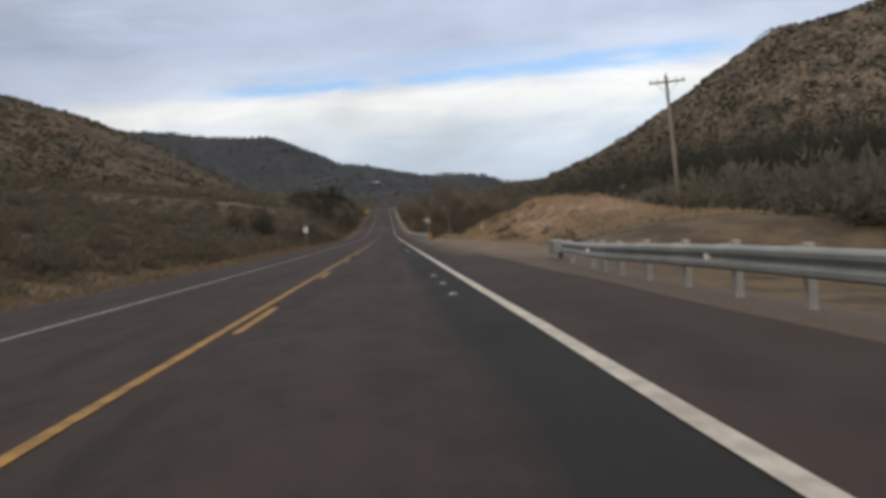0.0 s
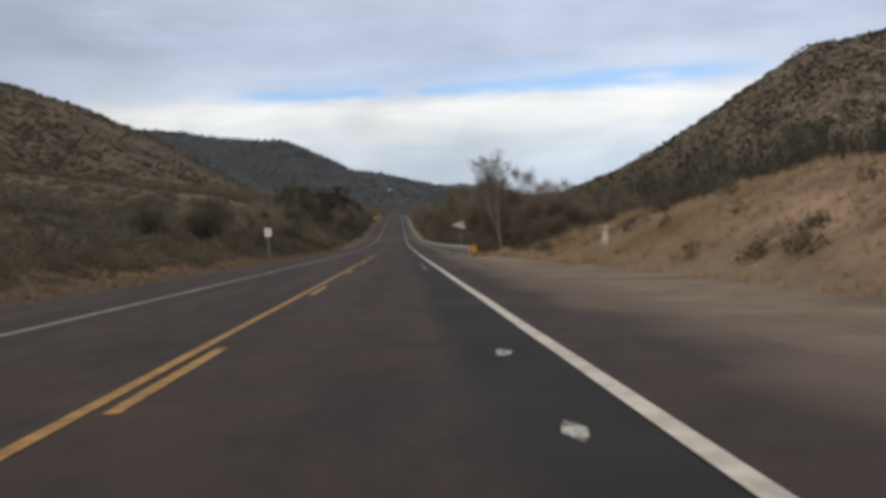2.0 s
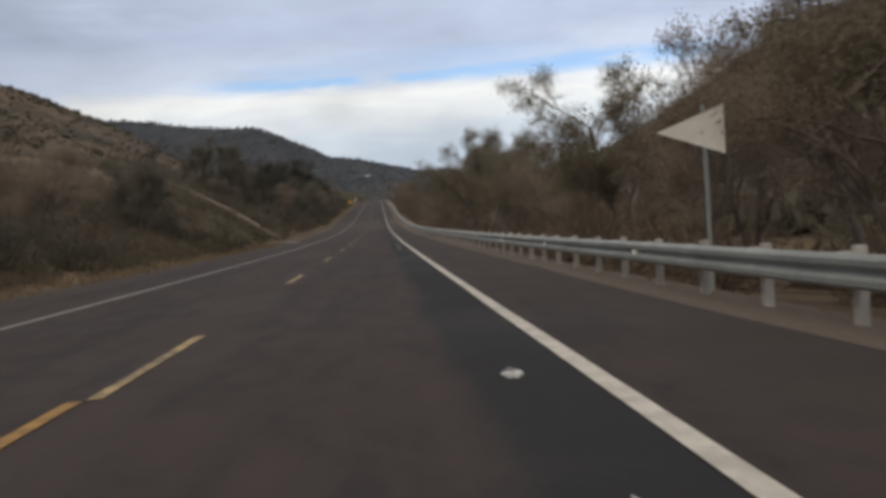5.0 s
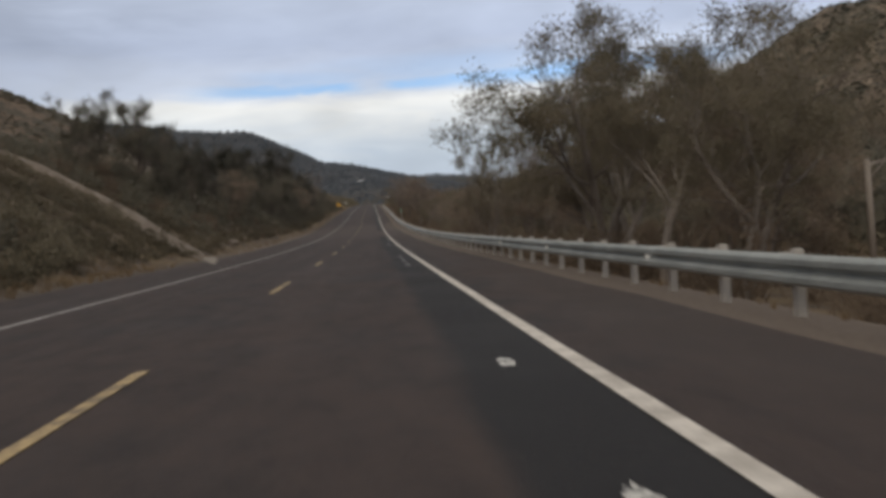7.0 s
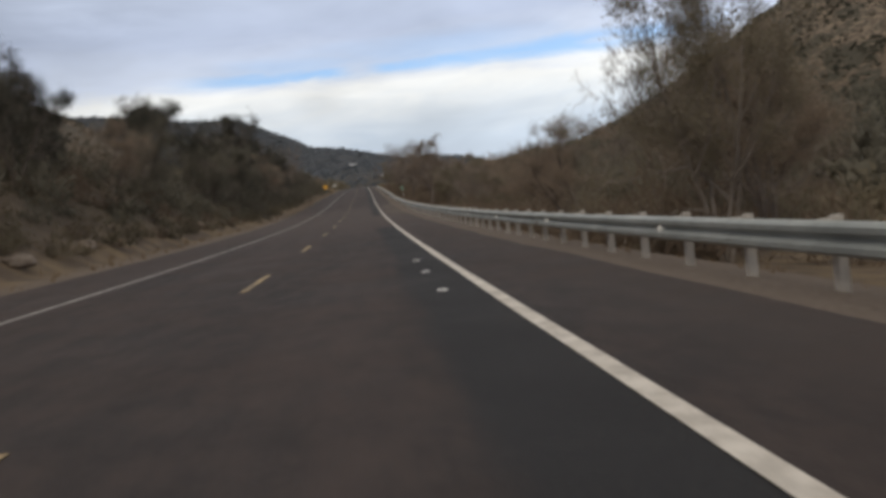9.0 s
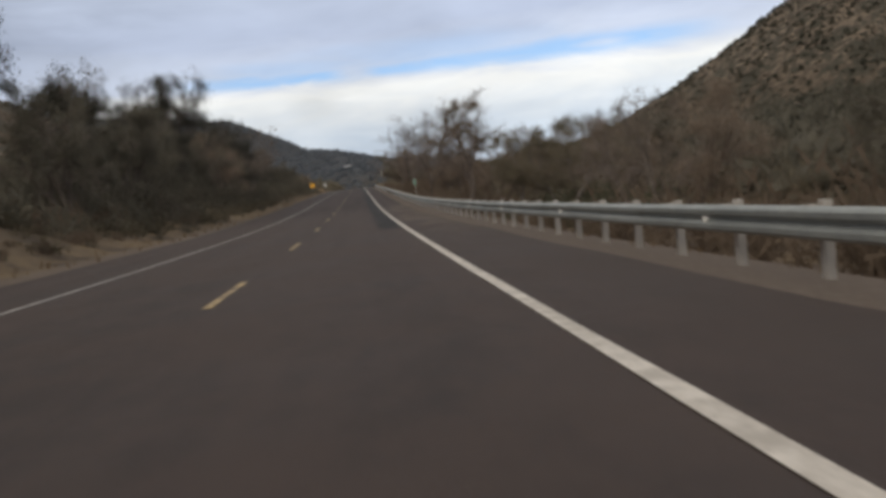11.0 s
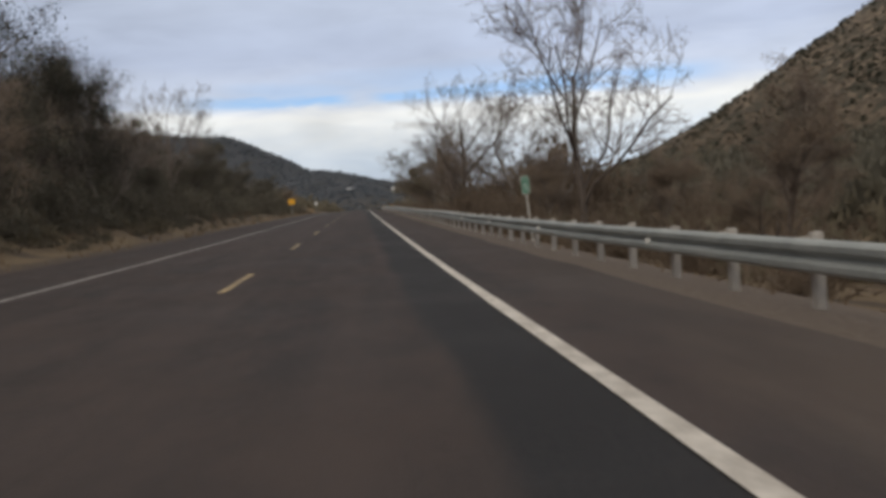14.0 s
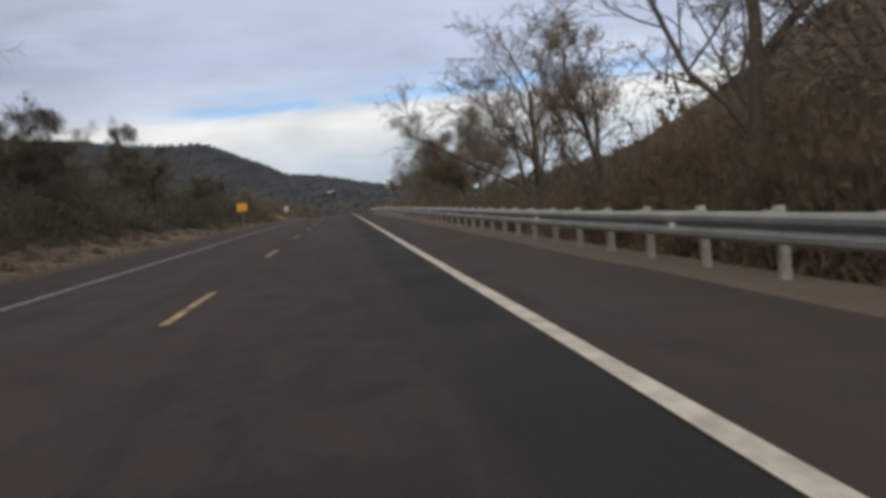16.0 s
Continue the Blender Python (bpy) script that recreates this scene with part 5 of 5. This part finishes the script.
def scatter(name, shapes, xs, ys, sizes, tall, mat, label, category, seed, sink=0.05):
    """One mesh of many plants: each of a random shape, turned and scaled."""
    rng = np.random.RandomState(seed)
    zs = ground_z(xs, ys)
    which = rng.randint(0, len(shapes), len(xs))
    all_v, all_t, base = [], [], 0
    for k, (v, t) in enumerate(shapes):
        sel = np.where(which == k)[0]
        if len(sel) == 0:
            continue
        turn = rng.rand(len(sel)) * 2 * np.pi
        c, s = np.cos(turn), np.sin(turn)
        size = sizes[sel][:, None]
        h = (sizes[sel] * tall * rng.uniform(0.75, 1.25, len(sel)))[:, None]
        px = (v[None, :, 0] * c[:, None] - v[None, :, 1] * s[:, None]) * size + xs[sel][:, None]
        py = (v[None, :, 0] * s[:, None] + v[None, :, 1] * c[:, None]) * size + ys[sel][:, None]
        pz = v[None, :, 2] * h + zs[sel][:, None] - sink
        all_v.append(np.stack([px, py, pz], 2).reshape(-1, 3))
        n = len(v)
        all_t.append((t[None] + (np.arange(len(sel)) * n)[:, None, None]).reshape(-1, 3) + base)
        base += n * len(sel)
    ob = new(name, mesh_arrays(name, np.concatenate(all_v), np.concatenate(all_t), mat))
    return tagged(ob, label, category, kind="stuff")


rng = np.random.RandomState(31)
U = lambda lo, hi, n: rng.uniform(lo, hi, n)
BUSH = [clump(k, 330, 0.115, stems=50, hollow=0.3, slim=0.15) for k in (1, 2, 3, 4)]
LUSH = [clump(k, 230, 0.102, stems=20, hollow=0.45, slim=0.40) for k in (11, 12, 13)]
SMALL = [clump(k, 105, 0.16, stems=10, slim=0.26) for k in (5, 6, 7)]
WOOD = [clump(k, 95, 0.165, stems=0, slim=0.48) for k in (15, 16, 17)]
DENSE = [clump(k, 620, 0.062, stems=30, hollow=0.4, slim=0.34) for k in (21, 22, 23)]
FAR = [clump(k, 22, 0.42, stems=0) for k in (8, 9, 10)]


def beside_drain(xs, ys):
    """1 near the chute and on the bank before it, where only low brush grows."""
    return ease(168, 178, ys) * (1 - ease(193, 200, ys)) * (xs < -9)


# thicket under the trees by the wash
n = 620
xs, ys = 6.1 + 16 * rng.rand(n) ** 1.4, U(100, 470, n)
xs = np.where(ys < 119, xs + 2.2, xs)
glade = ease(134, 142, ys) * (1 - ease(160, 168, ys)) * ease(8.0, 9.5, xs)
glade = np.maximum(glade, ease(238, 246, ys) * (1 - ease(268, 276, ys)) * (0.7 + 0.4 * (xs > 7)))
scatter("thicket", BUSH, xs, ys, U(0.9, 1.8, n) * (1 - 0.6 * glade), 1.3, M_BRUSH, "dense brown winter thicket under roadside trees", "brush", 1)
n = 640
xs, ys = U(12, 38, n), U(96, 470, n)
low = np.maximum(ease(134, 142, ys) * (1 - ease(160, 168, ys)) * (xs < 20), 0.75 * ease(212, 225, ys) * (1 - ease(246, 256, ys)))
scatter("brush", LUSH, xs, ys, U(1.0, 2.1, n) * (1 - 0.6 * low), 1.2, M_LEAF_OLIVE, "olive-brown brush on the slope behind the trees", "brush", 2)
# brush on the left bank, low before the chute, thick and dark beyond it
n = 900
ys = U(108, 470, n)
xs = -10.6 - 17 * rng.rand(n) ** 1.2
near = (0.45 + 0.55 * ease(10.6, 13.0, -xs)) * (1 - 0.35 * ease(276, 290, ys))
scatter("bank_brush", BUSH, xs, ys, U(0.7, 1.5, n) * near * (1 - 0.62 * beside_drain(xs, ys)), 1.1, M_BRUSH, "brown and grey brush covering the roadside bank", "brush", 3)
n = 900
xs, ys = -11.4 - 24 * rng.rand(n) ** 1.1, U(112, 470, n)
size = U(0.8, 1.6, n) * (1 + 0.35 * ease(196, 215, ys)) * (0.5 + 0.5 * ease(11.4, 13.5, -xs))
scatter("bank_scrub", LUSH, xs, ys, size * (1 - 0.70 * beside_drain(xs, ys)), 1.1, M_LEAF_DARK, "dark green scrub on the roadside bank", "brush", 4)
n = 1500
xs, ys = -10.0 - 12 * rng.rand(n), U(112, 200, n)
scatter("low_brush", SMALL, xs, ys, U(0.40, 0.90, n), 0.9, M_SCRUB, "low olive-grey brush on the cutting", "brush", 17)
scatter("chute_bush", LUSH, np.array([-13.0, -13.9]), np.array([187.6, 188.0]), np.array([0.85, 0.7]), 1.0, M_LEAF_OLIVE, "olive bush leaning over the concrete chute", "shrub", 20)
n = 460
xs, ys = -12.2 - 14 * rng.rand(n), U(268, 430, n)
scatter("bank_woods", DENSE, xs, ys, U(1.3, 2.4, n), 1.2, M_BANK, "dense dull grey-brown growth on the bank", "brush", 18)
# brown growth that closes the view by the late bend of the wash
n = 90
xs, ys = U(6.8, 16.5, n), U(333, 347, n)
xs[60:], ys[60:] = U(6.7, 9.0, 30), U(324, 334, 30)
scatter("brown_growth", DENSE, xs, ys, (1.0 + 0.30 * (xs - 6.0)) * U(0.75, 1.1, n), 1.9, M_BRUSH, "dense rust-brown brush behind the guardrail", "brush", 25)
n = 16
scatter("rail_brush", DENSE, U(5.9, 6.9, n), U(325.5, 329.2, n), U(0.9, 1.25, n), 2.3, M_BRUSH, "tall brown brush in front of a bare tree", "brush", 41)
# green shrubs along the foot of the slope
n = 70
xs, ys = U(8.5, 17.0, n), U(250, 318, n)
scatter("slope_shrubs", LUSH, xs, ys, U(0.7, 1.5, n), 1.05, M_LEAF_OLIVE, "yellowish green shrubs at the foot of the slope", "shrubs", 26)
n = 40
xs, ys = U(8.0, 14.5, n), U(254, 268, n)
scatter("green_growth", DENSE, xs, ys, U(1.0, 1.7, n) * (0.75 + 0.06 * (xs - 6)), 1.3, M_GREEN, "dense dark olive-green bushes behind the guardrail", "brush", 30)
scatter("straw_bush", LUSH, np.array([-10.2, -11.0, -10.6]), np.array([468.0, 471.0, 474.0]), np.array([0.9, 1.0, 0.8]), 1.0, M_GRASS, "pale straw-coloured bush by the far verge", "shrub", 31)
# low bushes on the bank before the chute
n = 34
scatter("bank_row", LUSH, U(-14.4, -10.5, n), U(163, 176, n), U(0.8, 1.2, n), 1.15, M_LEAF_OLIVE, "olive bushes on the bank before the chute", "brush", 22)
# tall brown brush behind the sign
n = 46
scatter("sign_brush", BUSH, U(-17.0, -11.2, n), U(116, 139, n), U(1.1, 2.0, n), 1.25, M_BANK, "tall brown brush behind a road sign", "brush", 23)
# two large round bushes on the slope before the sign
scatter("oak_bush", DENSE, np.array([-18.2, -18.7, -17.8]), np.array([106.6, 107.4, 107.6]), np.array([1.6, 1.4, 1.3]), 2.5, M_OAK, "large round dark green bush on a dry slope", "shrub", 38)
scatter("oak_bush", DENSE, np.array([-15.6, -16.2, -15.2, -15.9]), np.array([113.6, 114.6, 114.8, 115.4]), np.array([1.9, 1.7, 1.6, 1.5]), 2.2, M_OAK, "large round dark green bush near a road sign", "shrub", 39)
# low bushes along the far verge
n = 240
xs, ys = -9.9 - 2.6 * rng.rand(n), U(262, 460, n)
scatter("verge_bushes", LUSH, xs, ys, U(0.35, 0.80, n) * (0.7 + 0.3 * ease(10.0, 11.5, -xs)), 1.0, M_BANK, "low dull bushes along the verge", "shrubs", 40)
# open slope on the left
n = 4200
xs, ys = -10.6 - 110 * rng.rand(n) ** 1.5, U(-8, 330, n)
scatter("sagebrush", SMALL, xs, ys, U(0.5, 1.3, n) * (1 - 0.6 * beside_drain(xs, ys)), 0.85, M_SCRUB, "low grey-green sagebrush on a dry slope", "shrubs", 5)
n = 1100
xs, ys = -11.8 - 60 * rng.rand(n) ** 1.3, U(5, 200, n)
scatter("slope_brush", SMALL, xs, ys, U(0.6, 1.3, n) * (1 - 0.6 * beside_drain(xs, ys)), 1.0, M_BRUSH, "brown brush among the sagebrush on a dry slope", "shrubs", 14)
n = 420
xs, ys = -11.8 - 60 * rng.rand(n) ** 1.3, U(20, 118, n)
scatter("slope_bushes", DENSE, xs, ys, U(0.6, 1.5, n), 0.95, M_BANK, "rounded olive-grey bushes on a dry slope", "shrubs", 24)
n = 900
xs, ys = -12.5 - 95 * rng.rand(n) ** 1.2, U(24, 420, n)
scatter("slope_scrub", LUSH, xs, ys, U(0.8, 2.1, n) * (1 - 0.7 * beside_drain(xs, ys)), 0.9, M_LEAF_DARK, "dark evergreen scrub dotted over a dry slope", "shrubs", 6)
# woods at the foot of the mountain
n = 4600
xs = 21 + 230 * rng.rand(n) ** 1.6
ys = U(8, 760, n)
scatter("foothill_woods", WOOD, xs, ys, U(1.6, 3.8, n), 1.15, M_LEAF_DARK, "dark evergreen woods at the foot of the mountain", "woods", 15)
n = 130
scatter("field_woods", LUSH, 14.8 + 9 * rng.rand(n), U(6, 46, n), U(1.1, 2.1, n), 1.15, M_LEAF_DARK, "dark scrub oaks at the edge of a dry field", "woods", 19)
n = 120
xs, ys = 22 + 42 * rng.rand(n), U(104, 152, n)
scatter("oak_grove", DENSE, xs, ys, U(1.5, 2.2, n) + 1.3 * ease(25, 33, xs), 3.1, M_OAK, "dark evergreen oaks at the foot of the mountain", "woods", 37)
n = 46
scatter("grove", DENSE, 17 + 17 * rng.rand(n), U(84, 128, n), U(1.7, 2.6, n), 2.2, M_GREEN, "tall dark olive bushes behind the dry mound", "woods", 34)
# hills further out, thicker in the gullies
n = 30000
xs, ys = 45 + 620 * rng.rand(n) ** 1.05, U(240, 1000, n)
keep = rough(xs, ys, 30.0, 3) + 0.9 * (rng.rand(n) - 0.5) > -0.12
xs, ys = xs[keep], ys[keep]
scatter("mountain_scrub", FAR, xs, ys, 0.8 + 2.0 * rng.rand(len(xs)) ** 1.6, 1.0, M_HILL_SCRUB, "dark scrub dotted over the dry mountain", "shrubs", 7)
n = 11000
xs, ys = -60 - 420 * rng.rand(n) ** 1.1, U(120, 900, n)
keep = rough(xs, ys, 45.0, 3) + 0.6 * (rng.rand(n) - 0.5) > -0.05
xs, ys = xs[keep], ys[keep]
scatter("hill_scrub", FAR, xs, ys, 0.8 + 2.0 * rng.rand(len(xs)) ** 2, 0.9, M_SCRUB, "olive scrub dotted over the dry hillside", "shrubs", 29)
n = 9000
xs, ys = -70 - 330 * rng.rand(n), U(150, 860, n)
keep = rough(xs * 0.6, ys * 1.5, 50.0, 3) + 0.25 * (rng.rand(n) - 0.5) > 0.10
xs, ys = xs[keep], ys[keep]
scatter("hill_thickets", FAR, xs, ys, U(1.0, 2.8, len(xs)), 0.8, M_BANK, "dark thickets in bands across the dry hillside", "shrubs", 28)
n = 5000
xs, ys = -95 - 260 * rng.rand(n) ** 1.2, U(90, 640, n)
scatter("hill_sage", FAR, xs, ys, U(0.8, 2.2, n), 0.85, M_SCRUB, "grey-green sagebrush on the lower hillside", "shrubs", 21)
n = 1300
side = np.where(rng.rand(n) < 0.5, -1, 1)
scatter("far_woods", WOOD, side * U(9.5, 130, n), U(470, 1000, n), U(2.0, 4.2, n), 1.2, M_LEAF_OLIVE, "distant grey-brown woods along the valley", "woods", 8)
# woods on the far ridge, their haze carried by the leaf colour
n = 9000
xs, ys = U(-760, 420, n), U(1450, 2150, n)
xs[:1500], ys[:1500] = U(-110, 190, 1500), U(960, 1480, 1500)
scatter("ridge_woods", FAR, xs, ys, U(2.2, 5.0, n), 0.9, M_HAZED, "hazy blue-grey woods over the distant ridge", "woods", 27)
# bushes on and about the mound
bx = np.array([12.2, 12.6, 6.6, 6.5, 6.9, 7.3, 6.8, 6.6, 6.4, 11.2, 7.2, 6.9, 9.2, 14.3, 10.2, 7.6, 9.8, 8.6, 10.8, 13.2, 8.4, 6.7, 11.0])
by = np.array([56.2, 55.4, 47.6, 51.4, 36.4, 35.8, 32.6, 43.4, 78.4, 79.6, 85.4, 83.0, 76.0, 52.6, 48.2, 63.5, 66.7, 69.0, 82.0, 74.0, 88.5, 93.0, 95.0])
bs = np.array([0.55, 0.45, 0.80, 0.60, 0.45, 0.55, 0.50, 0.55, 0.45, 0.90, 1.00, 0.90, 0.55, 0.40, 0.35, 0.50, 0.45, 0.50, 0.80, 0.60, 0.85, 0.50, 0.70])
scatter("mound_brush", LUSH, bx, by, bs, 1.0, M_SCRUB, "grey-green brush on a dry grassy mound", "shrubs", 9)

scatter("yellow_bush", LUSH, np.array([7.6, 7.4, 8.3]), np.array([57.2, 59.0, 58.2]), np.array([0.62, 0.5, 0.45]), 1.0, M_GREEN, "yellowish green bush at the foot of the mound", "shrub", 36)
n = 120
xs, ys = 7.0 + 9 * rng.rand(n) ** 1.1, U(58, 101, n)
keep = rough(xs, ys, 6.0, 2) + 0.5 * (rng.rand(n) - 0.5) > 0.0
scatter("mound_shrubs", SMALL, xs[keep], ys[keep], U(0.25, 0.65, n)[keep], 1.0, M_BRUSH, "small brown shrubs among dry grass", "shrubs", 32)
n = 60
xs, ys = 11.0 + 7 * rng.rand(n), U(66, 104, n)
scatter("mound_oaks", DENSE, xs, ys, U(0.7, 1.6, n), 1.05, M_BANK, "dull olive bushes behind the dry mound", "shrubs", 33)
# loose stones on the bare bank
ball = bmesh.new()
bmesh.ops.create_icosphere(ball, subdivisions=1, radius=1.0)
ball.verts.ensure_lookup_table()
STONE = [(np.array([v.co * (1 + 0.3 * noise.noise(v.co * 1.7 + Vector((k, 0, 0)))) for v in ball.verts]), np.array([[v.index for v in f.verts] for f in ball.faces])) for k in (1, 5)]
ball.free()
n = 420
xs, ys = 6.3 + 6.0 * rng.rand(n) ** 1.2, U(38, 68, n)
scatter("bank_stones", STONE, xs, ys, 0.03 + 0.11 * rng.rand(n) ** 2, 0.7, M_STONE, "pale pinkish stones strewn on a bare bank", "stones", 35, 0.01)
TUFT = [tuft(k, 12) for k in (1, 2, 3, 4)]
n = 5200
ys = U(2, 470, n)
ys = np.where((ys > 178) & (rng.rand(n) < 0.7), U(2, 178, n), ys)
scatter("verge_grass", TUFT, -8.6 - 3.2 * rng.rand(n) ** 1.2, ys, U(0.12, 0.30, n), 1.0, M_VERGE, "dry straw-coloured grass along the verge", "grass", 10, 0.02)
n = 8500
ys = 60 + 40 * rng.rand(n) ** 0.8
xs = 5.7 + 11 * rng.rand(n) ** 1.3
tall_here = 0.55 + 0.9 * ease(-0.25, 0.35, rough(xs, ys, 3.2, 2))
keep = rough(xs, ys, 1.7, 2) + 0.5 * (rng.rand(n) - 0.5) > -0.12 + 0.5 * (1 - ease(64, 74, ys))
scatter("mound_grass", TUFT, xs[keep], ys[keep], (U(0.12, 0.36, n) * tall_here)[keep], 1.0, M_GRASS, "dry straw-coloured grass on a low mound", "grass", 11, 0.02)
n = 4200
xs, ys = 5.9 + 9.5 * rng.rand(n), U(34, 72, n)
scatter("sand_grass", TUFT, xs, ys, U(0.10, 0.30, n), 1.0, M_GRASS, "sparse dry grass on a sandy mound", "grass", 16, 0.02)
n = 1800
xs, ys = 5.4 + 7 * rng.rand(n) ** 1.4, U(78, 104, n)
keep = rough(xs, ys, 3.0, 2) + 0.3 * (rng.rand(n) - 0.5) > 0.0
xs, ys = xs[keep], ys[keep]
scatter("tall_grass", TUFT, xs, ys, U(0.22, 0.60, len(xs)), 1.0, M_GRASS, "tall dry golden grass at the edge of the lay-by", "grass", 12, 0.02)
n = 700
scatter("rail_grass", TUFT, 4.6 + 2.5 * rng.rand(n), U(96, 440, n), U(0.08, 0.20, n), 1.0, M_VERGE, "thin dry grass behind the guardrail", "grass", 13, 0.02)


# ---------------------------------------------------------------- rocks and the house far off
def rock(at, size, seed, label):
    bm = bmesh.new()
    bmesh.ops.create_icosphere(bm, subdivisions=3, radius=1.0)
    for v in bm.verts:
        k = 1 + 0.35 * noise.noise(v.co * 1.4 + Vector((seed * 3.1, 0, 0))) + 0.12 * noise.noise(v.co * 4 + Vector((0, seed, 0)))
        v.co = Vector((v.co.x * size[0], v.co.y * size[1], v.co.z * size[2])) * k
    data = bpy.data.meshes.new("rock")
    bm.to_mesh(data)
    bm.free()
    data.materials.append(M_ROCK)
    ob = new("rock", data)
    ob.matrix_basis = pose(*at, 0, 0, seed * 40)
    return tagged(ob, label, "rock", group="rocks by the verge")


rock(place_on(-10.4, 206.2, 0.22), (0.48, 0.36, 0.24), 1, "pale tan boulder at the foot of the bank")
rock(place_on(-11.0, 199.0, 0.12), (0.4, 0.3, 0.25), 2, "small tan boulder at the foot of the bank")
rock(place_on(-10.8, 214.0, 0.12), (0.45, 0.35, 0.25), 3, "small tan boulder at the foot of the bank")
rock(place_on(8.0, 44.0, 0.1), (0.4, 0.35, 0.25), 4, "small tan boulder by the lay-by")

hx, hy = -12.5, 1489.0
hz = float(ground_z(hx, hy))
house = new("house")
house.matrix_basis = pose(hx, hy, hz - 1.0, 0, 0, 8)
tagged(house, "white low house far off on the wooded ridge", "house")
wall = part("wall", box((9.5, 6, 3.0), (0, 0, 1.5)), M_PLASTER, house)
rv = [(-5.2, -3.5, 3.0), (5.2, -3.5, 3.0), (5.2, 3.5, 3.0), (-5.2, 3.5, 3.0), (-5.2, 0, 4.6), (5.2, 0, 4.6)]
part("roof", mesh_from("roof", rv, [(0, 1, 5, 4), (2, 3, 4, 5), (1, 2, 5), (3, 0, 4), (3, 2, 1, 0)], M_ROOF), None, house, "pale pitched roof")
for wx in (-3.2, 0, 3.2):
    part("window", box((1.3, 0.1, 1.2), (wx, -3.02, 1.6)), M_GLASS_DARK, wall)
